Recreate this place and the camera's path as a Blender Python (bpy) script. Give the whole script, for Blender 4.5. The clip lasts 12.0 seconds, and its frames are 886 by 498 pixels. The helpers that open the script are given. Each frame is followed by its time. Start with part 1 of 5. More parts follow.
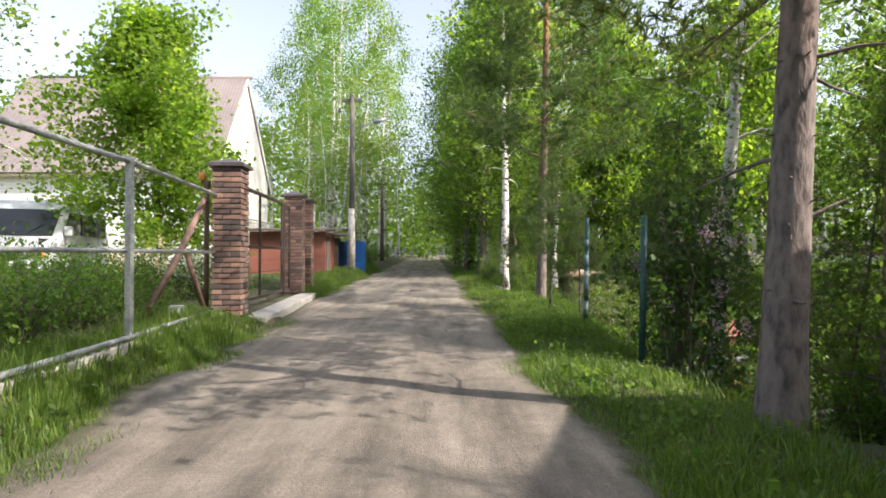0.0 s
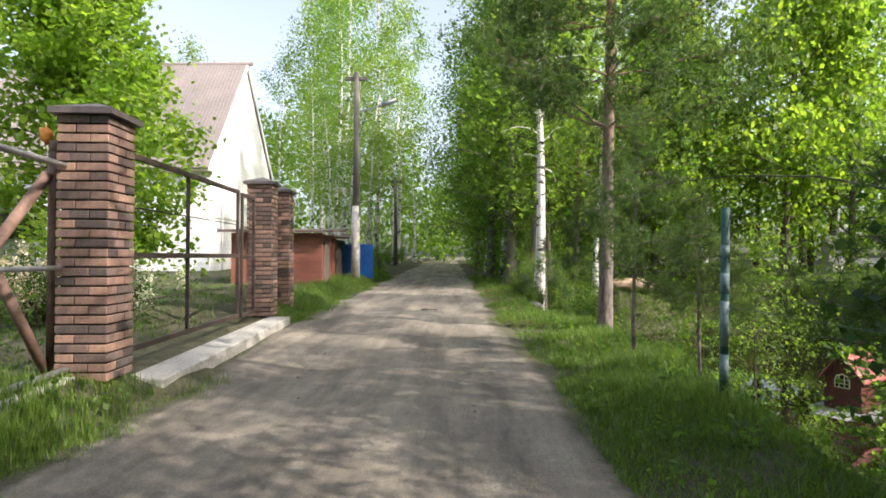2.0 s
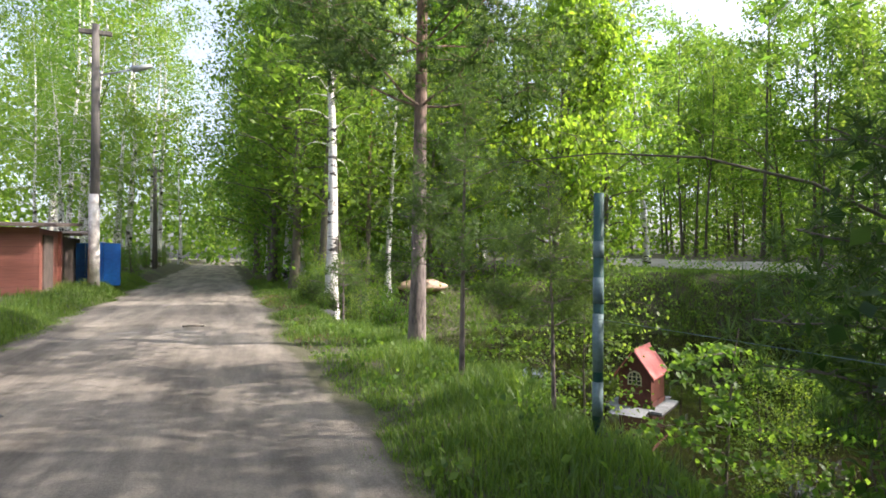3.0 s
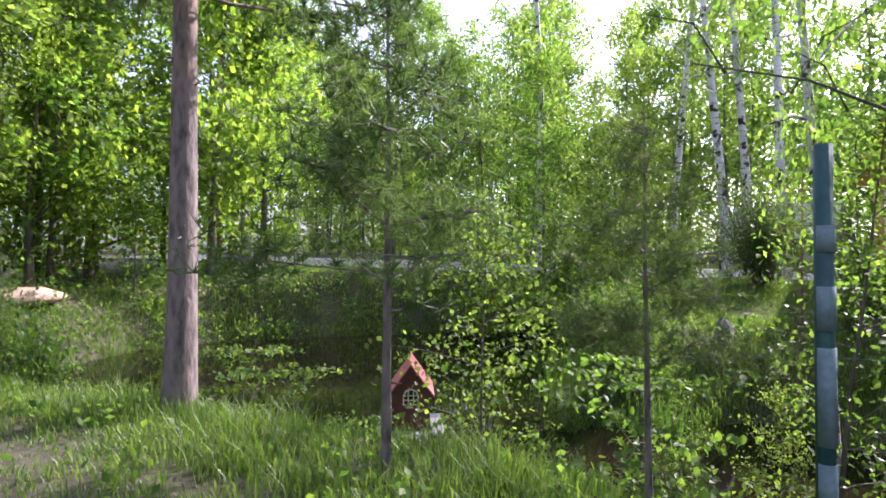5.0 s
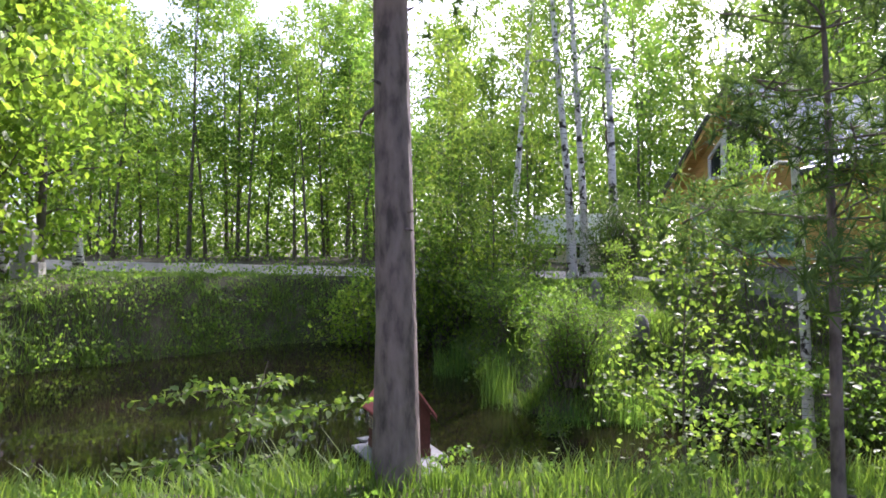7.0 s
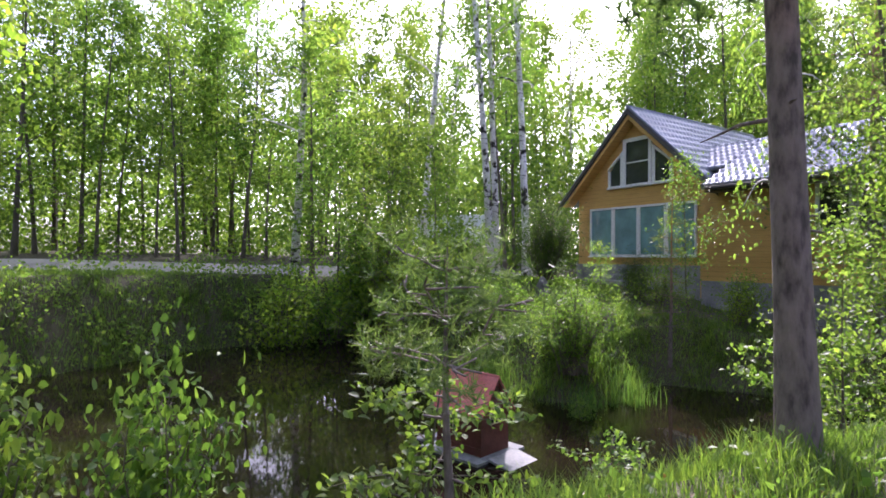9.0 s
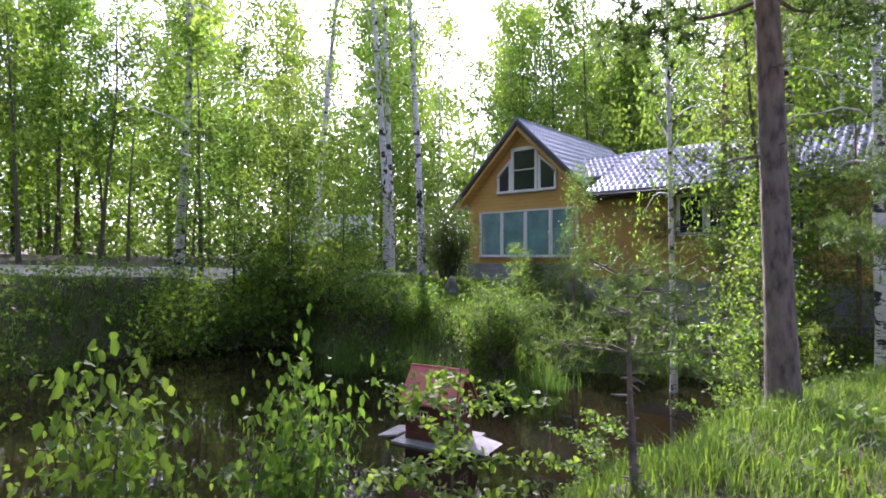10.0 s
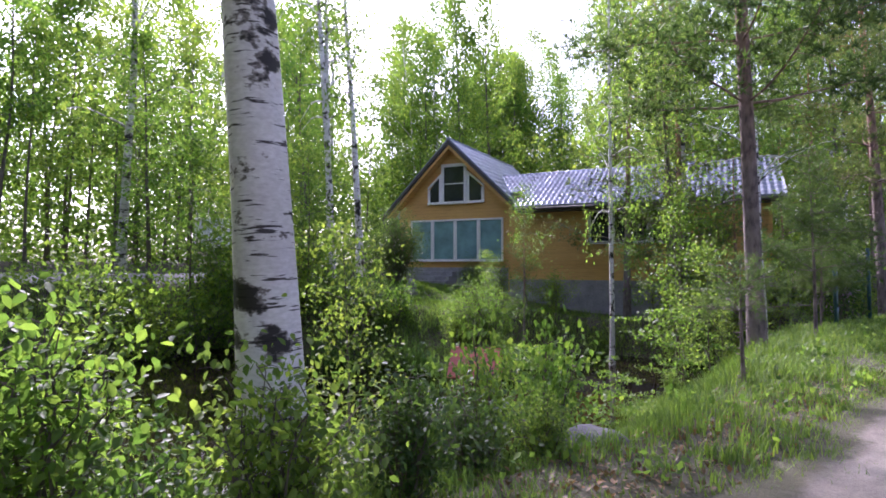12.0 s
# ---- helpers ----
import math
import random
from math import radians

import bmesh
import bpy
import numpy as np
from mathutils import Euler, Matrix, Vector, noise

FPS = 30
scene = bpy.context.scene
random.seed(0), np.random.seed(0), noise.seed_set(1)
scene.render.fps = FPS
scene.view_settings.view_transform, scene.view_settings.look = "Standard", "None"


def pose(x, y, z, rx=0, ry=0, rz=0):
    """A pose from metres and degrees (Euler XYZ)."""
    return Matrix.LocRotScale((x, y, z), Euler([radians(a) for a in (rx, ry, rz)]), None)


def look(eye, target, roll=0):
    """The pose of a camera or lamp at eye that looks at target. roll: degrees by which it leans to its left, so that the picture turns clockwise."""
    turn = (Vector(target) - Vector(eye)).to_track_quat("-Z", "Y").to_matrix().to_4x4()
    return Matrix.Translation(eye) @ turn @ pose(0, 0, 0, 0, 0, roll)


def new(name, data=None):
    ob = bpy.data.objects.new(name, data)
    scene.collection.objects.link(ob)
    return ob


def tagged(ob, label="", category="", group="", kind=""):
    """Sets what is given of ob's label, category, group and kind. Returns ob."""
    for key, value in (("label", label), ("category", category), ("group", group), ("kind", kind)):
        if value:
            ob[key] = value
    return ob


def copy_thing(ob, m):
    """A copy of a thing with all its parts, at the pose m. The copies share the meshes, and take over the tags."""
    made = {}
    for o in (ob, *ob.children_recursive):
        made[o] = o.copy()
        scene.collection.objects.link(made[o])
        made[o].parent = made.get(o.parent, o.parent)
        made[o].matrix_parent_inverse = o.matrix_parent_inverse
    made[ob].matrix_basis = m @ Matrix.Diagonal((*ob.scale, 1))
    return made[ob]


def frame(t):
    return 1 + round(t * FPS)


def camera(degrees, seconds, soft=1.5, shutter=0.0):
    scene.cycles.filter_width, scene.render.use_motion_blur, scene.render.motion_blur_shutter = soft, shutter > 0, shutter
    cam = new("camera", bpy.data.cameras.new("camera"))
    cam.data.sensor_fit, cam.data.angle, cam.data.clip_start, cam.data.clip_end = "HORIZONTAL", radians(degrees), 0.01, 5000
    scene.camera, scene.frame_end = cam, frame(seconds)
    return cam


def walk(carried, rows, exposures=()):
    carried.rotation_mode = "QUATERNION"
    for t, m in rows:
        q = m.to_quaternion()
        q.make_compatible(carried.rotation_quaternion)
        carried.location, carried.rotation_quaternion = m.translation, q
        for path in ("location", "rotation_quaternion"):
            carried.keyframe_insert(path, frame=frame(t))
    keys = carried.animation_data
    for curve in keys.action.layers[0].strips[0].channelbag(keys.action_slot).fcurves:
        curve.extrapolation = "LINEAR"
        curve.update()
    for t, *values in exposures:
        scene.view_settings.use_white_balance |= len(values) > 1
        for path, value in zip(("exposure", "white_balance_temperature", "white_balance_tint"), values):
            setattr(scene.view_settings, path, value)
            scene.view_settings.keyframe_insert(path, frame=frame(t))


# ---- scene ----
cam = camera(77.2, 12.0, 1.7)
PATH = [
    (0, (0.000, 0.000, 1.167), (0.60, 0.12, -0.00)),
    (0.5, (-0.072, 0.929, 1.198), (0.48, -0.01, 1.46)),
    (1, (-0.107, 1.871, 1.233), (0.54, 0.09, 2.06)),
    (1.5, (-0.117, 2.815, 1.261), (0.78, 0.06, 2.69)),
    (2, (-0.071, 3.776, 1.304), (0.79, 0.19, 1.89)),
    (2.5, (-0.026, 4.691, 1.309), (0.86, 0.10, -4.68)),
    (3, (-0.073, 5.563, 1.301), (0.93, -0.07, -20.34)),
    (3.5, (-0.177, 6.444, 1.293), (0.99, 0.16, -34.13)),
    (3.7, (-0.219, 6.789, 1.287), (0.94, 0.08, -38.65)),
    (5.3, (-0.538, 9.557, 1.292), (0.77, 0.21, -65.02)),
    (5.5, (-0.561, 9.915, 1.288), (0.83, 0.38, -68.38)),
    (6, (-0.564, 10.821, 1.286), (0.81, 0.19, -75.30)),
    (6.5, (-0.651, 11.666, 1.279), (0.99, 0.07, -79.77)),
    (7, (-0.659, 12.478, 1.278), (1.02, -0.03, -84.74)),
    (7.2, (-0.675, 12.817, 1.276), (0.96, 0.13, -86.77)),
    (8.8, (-0.590, 15.556, 1.245), (1.19, 0.59, -101.06)),
    (9, (-0.550, 15.902, 1.256), (0.90, 0.41, -103.03)),
    (9.5, (-0.477, 16.759, 1.270), (0.87, 0.32, -108.97)),
    (10, (-0.383, 17.572, 1.301), (0.86, 0.18, -118.22)),
    (10.5, (-0.375, 18.422, 1.352), (0.90, 0.11, -126.76)),
    (11, (-0.339, 19.350, 1.362), (1.08, 0.04, -131.37)),
    (11.5, (-0.301, 20.328, 1.321), (1.22, 0.06, -132.64)),
    (12, (-0.318, 21.265, 1.290), (1.35, 0.01, -133.04)),
]
walk(cam, [(t, pose(*eye, 90 + turn[0], -turn[1], turn[2])) for t, eye, turn in PATH], exposures=[(0, 0.92, 6300, 16), (2.3, 0.95, 6300, 13), (3.5, 1.22, 5900, 22), (6, 1.25, 5600, 33), (7.5, 1.18, 5600, 31), (9, 1.1, 5600, 35), (11, 1.16, 5480, 39), (12, 0.98, 5400, 42)])

# ---- light ----
SUN_BEARING, SUN_HEIGHT = 114.0, 39.0
world = bpy.data.worlds.new("sky")
scene.world = world
world.use_nodes = True
wn = world.node_tree.nodes
sky = wn.new("ShaderNodeTexSky")
sky.sky_type = "NISHITA"
sky.sun_disc = False
sky.sun_elevation = radians(SUN_HEIGHT)
sky.sun_rotation = radians(SUN_BEARING)
sky.air_density, sky.dust_density, sky.ozone_density = 1.0, 4.0, 1.0
haze = wn.new("ShaderNodeHueSaturation")
haze.inputs["Saturation"].default_value, haze.inputs["Value"].default_value = 0.55, 1.35
world.node_tree.links.new(sky.outputs[0], haze.inputs["Color"])
world.node_tree.links.new(haze.outputs[0], wn["Background"].inputs["Color"])
wn["Background"].inputs["Strength"].default_value = 0.15
sun = new("sun", bpy.data.lights.new("sun", "SUN"))
sun.data.energy, sun.data.angle, sun.data.color = 5.0, radians(0.6), (1.0, 0.9, 0.74)
_b, _e = radians(SUN_BEARING), radians(SUN_HEIGHT)
sun.matrix_world = look((30 * math.sin(_b) * math.cos(_e), 30 * math.cos(_b) * math.cos(_e), 30 * math.sin(_e)), (0, 0, 0))

# ---- materials ----
rng = np.random.default_rng(7)


def nodes_of(name):
    m = bpy.data.materials.new(name)
    m.use_nodes = True
    nt = m.node_tree
    return m, nt, nt.nodes, nt.links, nt.nodes["Principled BSDF"]


def rgba(c, k=1.0):
    return (min(1, c[0] * k), min(1, c[1] * k), min(1, c[2] * k), 1)


def noise_node(nt, scale, detail=4, coord="Object", stretch=(1, 1, 1), rough=0.55):
    tc = nt.nodes.new("ShaderNodeTexCoord")
    mp = nt.nodes.new("ShaderNodeMapping")
    mp.inputs["Scale"].default_value = stretch
    n = nt.nodes.new("ShaderNodeTexNoise")
    n.inputs["Scale"].default_value, n.inputs["Detail"].default_value = scale, detail
    n.inputs["Roughness"].default_value = rough
    nt.links.new(tc.outputs[coord], mp.inputs[0])
    nt.links.new(mp.outputs[0], n.inputs["Vector"])
    return n


def ramp_node(nt, source, stops):
    r = nt.nodes.new("ShaderNodeValToRGB")
    while len(r.color_ramp.elements) < len(stops):
        r.color_ramp.elements.new(0.5)
    for e, (p, c) in zip(r.color_ramp.elements, stops):
        e.position, e.color = p, c
    nt.links.new(source, r.inputs[0])
    return r


def mix_col(nt, a, b, fac=0.5, kind="MULTIPLY"):
    m = nt.nodes.new("ShaderNodeMix")
    m.data_type, m.blend_type = "RGBA", kind
    m.inputs["Factor"].default_value = fac
    nt.links.new(a, m.inputs["A"])
    nt.links.new(b, m.inputs["B"])
    return m.outputs["Result"]


def bump_to(nt, height, bsdf, strength, dist=0.01):
    b = nt.nodes.new("ShaderNodeBump")
    b.inputs["Strength"].default_value, b.inputs["Distance"].default_value = strength, dist
    nt.links.new(height, b.inputs["Height"])
    nt.links.new(b.outputs[0], bsdf.inputs["Normal"])


def surface(name, low, high, rough=0.8, large=0.8, fine=14, bump=0.3, metal=0.0, stretch=(1, 1, 1), vary=0.0, dist=0.01):
    """A worn surface: two colours mixed by a broad and a fine noise, with fine relief; vary: difference from piece to piece."""
    m, nt, nn, ln, b = nodes_of(name)
    n1, n2 = noise_node(nt, large, 5, stretch=stretch), noise_node(nt, fine, 6, stretch=stretch)
    c1 = ramp_node(nt, n1.outputs["Fac"], [(0.3, rgba(low)), (0.7, rgba(high))])
    c2 = ramp_node(nt, n2.outputs["Fac"], [(0.25, (0.62, 0.62, 0.62, 1)), (0.7, (1.12, 1.1, 1.08, 1))])
    out = mix_col(nt, c1.outputs[0], c2.outputs[0], 0.8)
    if vary:
        oi = nn.new("ShaderNodeObjectInfo")
        c3 = ramp_node(nt, oi.outputs["Random"], [(0.0, (1 - vary, 1 - vary, 1 - vary, 1)), (0.6, (1, 1, 1, 1)), (1.0, (1 + vary * 0.6, 1 + vary * 0.2, 1, 1))])
        out = mix_col(nt, out, c3.outputs[0], 1.0)
    ln.new(out, b.inputs["Base Color"])
    b.inputs["Roughness"].default_value, b.inputs["Metallic"].default_value = rough, metal
    if bump:
        bump_to(nt, n2.outputs["Fac"], b, bump, dist)
    return m


def leaf_material(name, dark, light, through_=0.45, scale=0.9, rough=0.5):
    m, nt, nn, ln, b = nodes_of(name)
    n1 = noise_node(nt, scale, 3)
    g = nn.new("ShaderNodeNewGeometry")
    oi = nn.new("ShaderNodeObjectInfo")
    c1 = ramp_node(nt, n1.outputs["Fac"], [(0.3, rgba(dark)), (0.72, rgba(light))])
    c2 = ramp_node(nt, g.outputs["Random Per Island"], [(0.0, (0.6, 0.68, 0.6, 1)), (0.7, (1.1, 1.05, 1, 1)), (1.0, (1.5, 1.3, 1.05, 1))])
    c3 = ramp_node(nt, oi.outputs["Random"], [(0.0, (0.8, 0.92, 0.85, 1)), (1.0, (1.2, 1.06, 1.0, 1))])
    col = mix_col(nt, mix_col(nt, c1.outputs[0], c2.outputs[0], 1.0), c3.outputs[0], 1.0)
    tr = nn.new("ShaderNodeBsdfTranslucent")
    warm = nn.new("ShaderNodeMix")
    warm.data_type, warm.blend_type = "RGBA", "MULTIPLY"
    warm.inputs["Factor"].default_value = 1.0
    warm.inputs["B"].default_value = (2.25, 2.35, 1.05, 1)
    ln.new(col, warm.inputs["A"])
    ln.new(warm.outputs["Result"], tr.inputs["Color"])
    ln.new(col, b.inputs["Base Color"])
    b.inputs["Roughness"].default_value = rough
    b.inputs["Specular IOR Level"].default_value = 0.35
    mx = nn.new("ShaderNodeMixShader")
    mx.inputs[0].default_value = through_
    ln.new(b.outputs[0], mx.inputs[1])
    ln.new(tr.outputs[0], mx.inputs[2])
    ln.new(mx.outputs[0], nn["Material Output"].inputs["Surface"])
    return m


def pine_bark():
    m, nt, nn, ln, b = nodes_of("pine_bark")
    n1, n2 = noise_node(nt, 16, 6, stretch=(1, 1, 0.38)), noise_node(nt, 1.3, 3)
    tc = nn.new("ShaderNodeTexCoord")
    sx = nn.new("ShaderNodeSeparateXYZ")
    ln.new(tc.outputs["Object"], sx.inputs[0])
    ad = nn.new("ShaderNodeMath")
    ad.operation = "MULTIPLY_ADD"
    ad.inputs[1].default_value = 2.5
    ln.new(n2.outputs["Fac"], ad.inputs[0])
    ln.new(sx.outputs["Z"], ad.inputs[2])
    dv = nn.new("ShaderNodeMath")
    dv.operation = "DIVIDE"
    dv.inputs[1].default_value = 9.0
    ln.new(ad.outputs[0], dv.inputs[0])
    c1 = ramp_node(nt, dv.outputs[0], [(0.4, (0.2, 0.165, 0.155, 1)), (0.68, (0.3, 0.185, 0.135, 1)), (0.95, (0.42, 0.21, 0.1, 1))])
    c2 = ramp_node(nt, n1.outputs["Fac"], [(0.32, (0.25, 0.24, 0.25, 1)), (0.5, (0.85, 0.83, 0.82, 1)), (0.75, (1.3, 1.27, 1.25, 1))])
    ln.new(mix_col(nt, c1.outputs[0], c2.outputs[0], 0.9), b.inputs["Base Color"])
    b.inputs["Roughness"].default_value = 0.9
    bump_to(nt, n1.outputs["Fac"], b, 0.9, 0.03)
    return m


def birch_bark():
    """White bark with thin dark level dashes, a few broad black scars and a greyer foot."""
    m, nt, nn, ln, b = nodes_of("birch_bark")
    n1 = noise_node(nt, 5.0, 3, stretch=(1.0, 1.0, 11), rough=0.5)
    n2 = noise_node(nt, 2.6, 5, stretch=(0.9, 0.9, 1.5), rough=0.65)
    n3 = noise_node(nt, 26, 4, stretch=(1, 1, 2.5))
    n4 = noise_node(nt, 0.9, 3)
    c1 = ramp_node(nt, n1.outputs["Fac"], [(0.36, (0.07, 0.06, 0.055, 1)), (0.4, (1, 1, 1, 1))])
    c2 = ramp_node(nt, n2.outputs["Fac"], [(0.405, (0.03, 0.026, 0.023, 1)), (0.435, (0.35, 0.32, 0.3, 1)), (0.455, (1, 1, 1, 1))])
    c3 = ramp_node(nt, n3.outputs["Fac"], [(0.3, (0.78, 0.76, 0.74, 1)), (0.7, (1.04, 1.03, 1.02, 1))])
    c4 = ramp_node(nt, n4.outputs["Fac"], [(0.35, (0.6, 0.58, 0.56, 1)), (0.65, (0.8, 0.79, 0.78, 1))])
    col = mix_col(nt, mix_col(nt, c1.outputs[0], c2.outputs[0], 1.0), c3.outputs[0], 1.0)
    ln.new(mix_col(nt, col, c4.outputs[0], 1.0), b.inputs["Base Color"])
    b.inputs["Roughness"].default_value = 0.65
    bump_to(nt, n2.outputs["Fac"], b, 0.4, 0.015)
    return m


def brick_material():
    """Burnt bricks from charcoal over brown to dull orange, each of its own shade."""
    m, nt, nn, ln, b = nodes_of("fired_brick")
    oi = nn.new("ShaderNodeObjectInfo")
    n1, n2 = noise_node(nt, 9, 4), noise_node(nt, 70, 5)
    c1 = ramp_node(nt, oi.outputs["Random"], [(0.0, (0.085, 0.07, 0.068, 1)), (0.3, (0.17, 0.115, 0.1, 1)), (0.7, (0.25, 0.155, 0.125, 1)), (1.0, (0.36, 0.23, 0.17, 1))])
    c2 = ramp_node(nt, n1.outputs["Fac"], [(0.3, (0.7, 0.68, 0.7, 1)), (0.7, (1.15, 1.12, 1.1, 1))])
    c3 = ramp_node(nt, n2.outputs["Fac"], [(0.3, (0.75, 0.75, 0.75, 1)), (0.7, (1.1, 1.1, 1.1, 1))])
    ln.new(mix_col(nt, mix_col(nt, c1.outputs[0], c2.outputs[0], 1.0), c3.outputs[0], 1.0), b.inputs["Base Color"])
    b.inputs["Roughness"].default_value = 0.82
    bump_to(nt, n2.outputs["Fac"], b, 0.5, 0.006)
    return m


def road_material():
    """Packed sandy dirt: long wheel smears, fine grit, and a ragged green-brown rim where grass creeps in."""
    m, nt, nn, ln, b = nodes_of("packed_dirt")
    n1, n2, n3 = noise_node(nt, 0.45, 5), noise_node(nt, 2.6, 7, stretch=(1, 0.16, 1), rough=0.65), noise_node(nt, 55, 5, rough=0.7)
    n4 = noise_node(nt, 5.0, 6, rough=0.7)
    c1 = ramp_node(nt, n1.outputs["Fac"], [(0.3, (0.2, 0.178, 0.15, 1)), (0.7, (0.31, 0.28, 0.24, 1))])
    c2 = ramp_node(nt, n2.outputs["Fac"], [(0.34, (0.5, 0.49, 0.48, 1)), (0.5, (0.9, 0.88, 0.86, 1)), (0.64, (1.22, 1.2, 1.17, 1))])
    c3 = ramp_node(nt, n3.outputs["Fac"], [(0.3, (0.62, 0.61, 0.6, 1)), (0.62, (1.1, 1.1, 1.1, 1)), (0.8, (1.5, 1.5, 1.52, 1))])
    c4 = ramp_node(nt, n4.outputs["Fac"], [(0.3, (0.78, 0.77, 0.76, 1)), (0.65, (1.06, 1.05, 1.04, 1))])
    dirt = mix_col(nt, mix_col(nt, mix_col(nt, c1.outputs[0], c2.outputs[0], 1.0), c3.outputs[0], 0.7), c4.outputs[0], 1.0)
    at = nn.new("ShaderNodeAttribute")
    at.attribute_name = "rim"
    ad = nn.new("ShaderNodeMath")
    ad.operation = "ADD"
    ln.new(at.outputs["Fac"], ad.inputs[0])
    ln.new(n4.outputs["Fac"], ad.inputs[1])
    edge_ = ramp_node(nt, ad.outputs[0], [(0.75, (0, 0, 0, 1)), (1.0, (1, 1, 1, 1))])
    soil = ramp_node(nt, n3.outputs["Fac"], [(0.3, (0.05, 0.055, 0.026, 1)), (0.7, (0.12, 0.11, 0.065, 1))])
    mx = nn.new("ShaderNodeMix")
    mx.data_type = "RGBA"
    ln.new(edge_.outputs[0], mx.inputs["Factor"])
    ln.new(dirt, mx.inputs["A"])
    ln.new(soil.outputs[0], mx.inputs["B"])
    ln.new(mx.outputs["Result"], b.inputs["Base Color"])
    b.inputs["Roughness"].default_value = 0.95
    bump_to(nt, n3.outputs["Fac"], b, 0.9, 0.025)
    return m


def water_material():
    m, nt, nn, ln, b = nodes_of("pond_water")
    n1, n2 = noise_node(nt, 2.2, 3), noise_node(nt, 0.5, 4)
    c = ramp_node(nt, n2.outputs["Fac"], [(0.3, (0.006, 0.005, 0.003, 1)), (0.7, (0.017, 0.013, 0.007, 1))])
    ln.new(c.outputs[0], b.inputs["Base Color"])
    b.inputs["Roughness"].default_value, b.inputs["IOR"].default_value = 0.03, 1.33
    bump_to(nt, n1.outputs["Fac"], b, 0.05, 0.02)
    return m


def siding_material(name, low, high, pitch):
    """Painted boards: relief and thin dark joints at each board."""
    m, nt, nn, ln, b = nodes_of(name)
    tc = nn.new("ShaderNodeTexCoord")
    w = nn.new("ShaderNodeTexWave")
    w.wave_type, w.bands_direction, w.wave_profile = "BANDS", "Z", "SAW"
    w.inputs["Scale"].default_value = 0.314 / pitch
    w.inputs["Distortion"].default_value = 0.0
    ln.new(tc.outputs["Object"], w.inputs["Vector"])
    n1 = noise_node(nt, 1.1, 5, stretch=(0.4, 0.4, 1.5))
    n2 = noise_node(nt, 12, 5, stretch=(0.25, 0.25, 3))
    c1 = ramp_node(nt, n1.outputs["Fac"], [(0.3, rgba(low)), (0.7, rgba(high))])
    c2 = ramp_node(nt, w.outputs["Fac"], [(0.0, (0.45, 0.43, 0.4, 1)), (0.1, (1, 1, 1, 1)), (1.0, (1, 1, 1, 1))])
    c3 = ramp_node(nt, n2.outputs["Fac"], [(0.3, (0.85, 0.84, 0.82, 1)), (0.7, (1.05, 1.05, 1.05, 1))])
    ln.new(mix_col(nt, mix_col(nt, c1.outputs[0], c2.outputs[0], 0.8), c3.outputs[0], 1.0), b.inputs["Base Color"])
    b.inputs["Roughness"].default_value = 0.6
    bump_to(nt, w.outputs["Fac"], b, 0.5, 0.015)
    return m


def glass_material(name, tint):
    m, nt, nn, ln, b = nodes_of(name)
    n1 = noise_node(nt, 1.5, 3)
    c = ramp_node(nt, n1.outputs["Fac"], [(0.35, rgba(tint, 0.6)), (0.65, rgba(tint))])
    ln.new(c.outputs[0], b.inputs["Base Color"])
    b.inputs["Roughness"].default_value, b.inputs["IOR"].default_value = 0.04, 1.5
    return m


M_ROAD, M_WATER, M_PINE, M_BIRCH = road_material(), water_material(), pine_bark(), birch_bark()
M_SOIL = surface("grassy_soil", (0.05, 0.05, 0.026), (0.088, 0.082, 0.043), 0.95, 0.7, 9, 0.8, dist=0.05)
M_FARROAD = surface("gravel_road", (0.3, 0.28, 0.26), (0.42, 0.4, 0.37), 0.95, 0.4, 12, 0.4)
M_SAND = surface("bare_sand", (0.36, 0.24, 0.17), (0.55, 0.41, 0.31), 0.95, 1.5, 14, 0.8, dist=0.05)
M_SANDPALE = surface("pale_sand", (0.34, 0.3, 0.25), (0.48, 0.43, 0.37), 0.95, 2.0, 30, 0.6, dist=0.03)
M_BARK = surface("grey_bark", (0.07, 0.06, 0.045), (0.17, 0.15, 0.115), 0.9, 3, 22, 0.7, stretch=(1, 1, 0.4), dist=0.02)
M_TWIG = surface("dry_twig", (0.2, 0.17, 0.14), (0.36, 0.32, 0.27), 0.9, 3, 22, 0.4)
M_BRICK = brick_material()
M_MORTAR = surface("grey_mortar", (0.05, 0.042, 0.04), (0.1, 0.085, 0.08), 0.95, 4, 40, 0.4)
M_CAP = surface("painted_tin_cap", (0.1, 0.085, 0.09), (0.17, 0.14, 0.145), 0.45, 3, 20, 0.15, metal=0.3)
M_GATE = surface("dark_brown_steel", (0.03, 0.021, 0.018), (0.06, 0.042, 0.035), 0.6, 4, 30, 0.2)
M_RUST = surface("rusty_pipe", (0.1, 0.055, 0.04), (0.24, 0.15, 0.12), 0.8, 5, 34, 0.4)
M_GALV = surface("galvanised_steel", (0.28, 0.3, 0.31), (0.5, 0.52, 0.53), 0.5, 5, 40, 0.15, metal=0.5)
M_CONCRETE = surface("concrete", (0.3, 0.29, 0.27), (0.5, 0.48, 0.45), 0.92, 1.5, 22, 0.4)
M_WHITEWALL = surface("white_render", (0.7, 0.71, 0.73), (0.84, 0.84, 0.84), 0.85, 0.5, 9, 0.2)
M_WHITEBOARD = siding_material("white_boards", (0.74, 0.75, 0.77), (0.86, 0.86, 0.86), 0.2)
M_SLATE = surface("faded_red_slate", (0.17, 0.148, 0.145), (0.24, 0.207, 0.2), 0.85, 0.5, 10, 0.2)
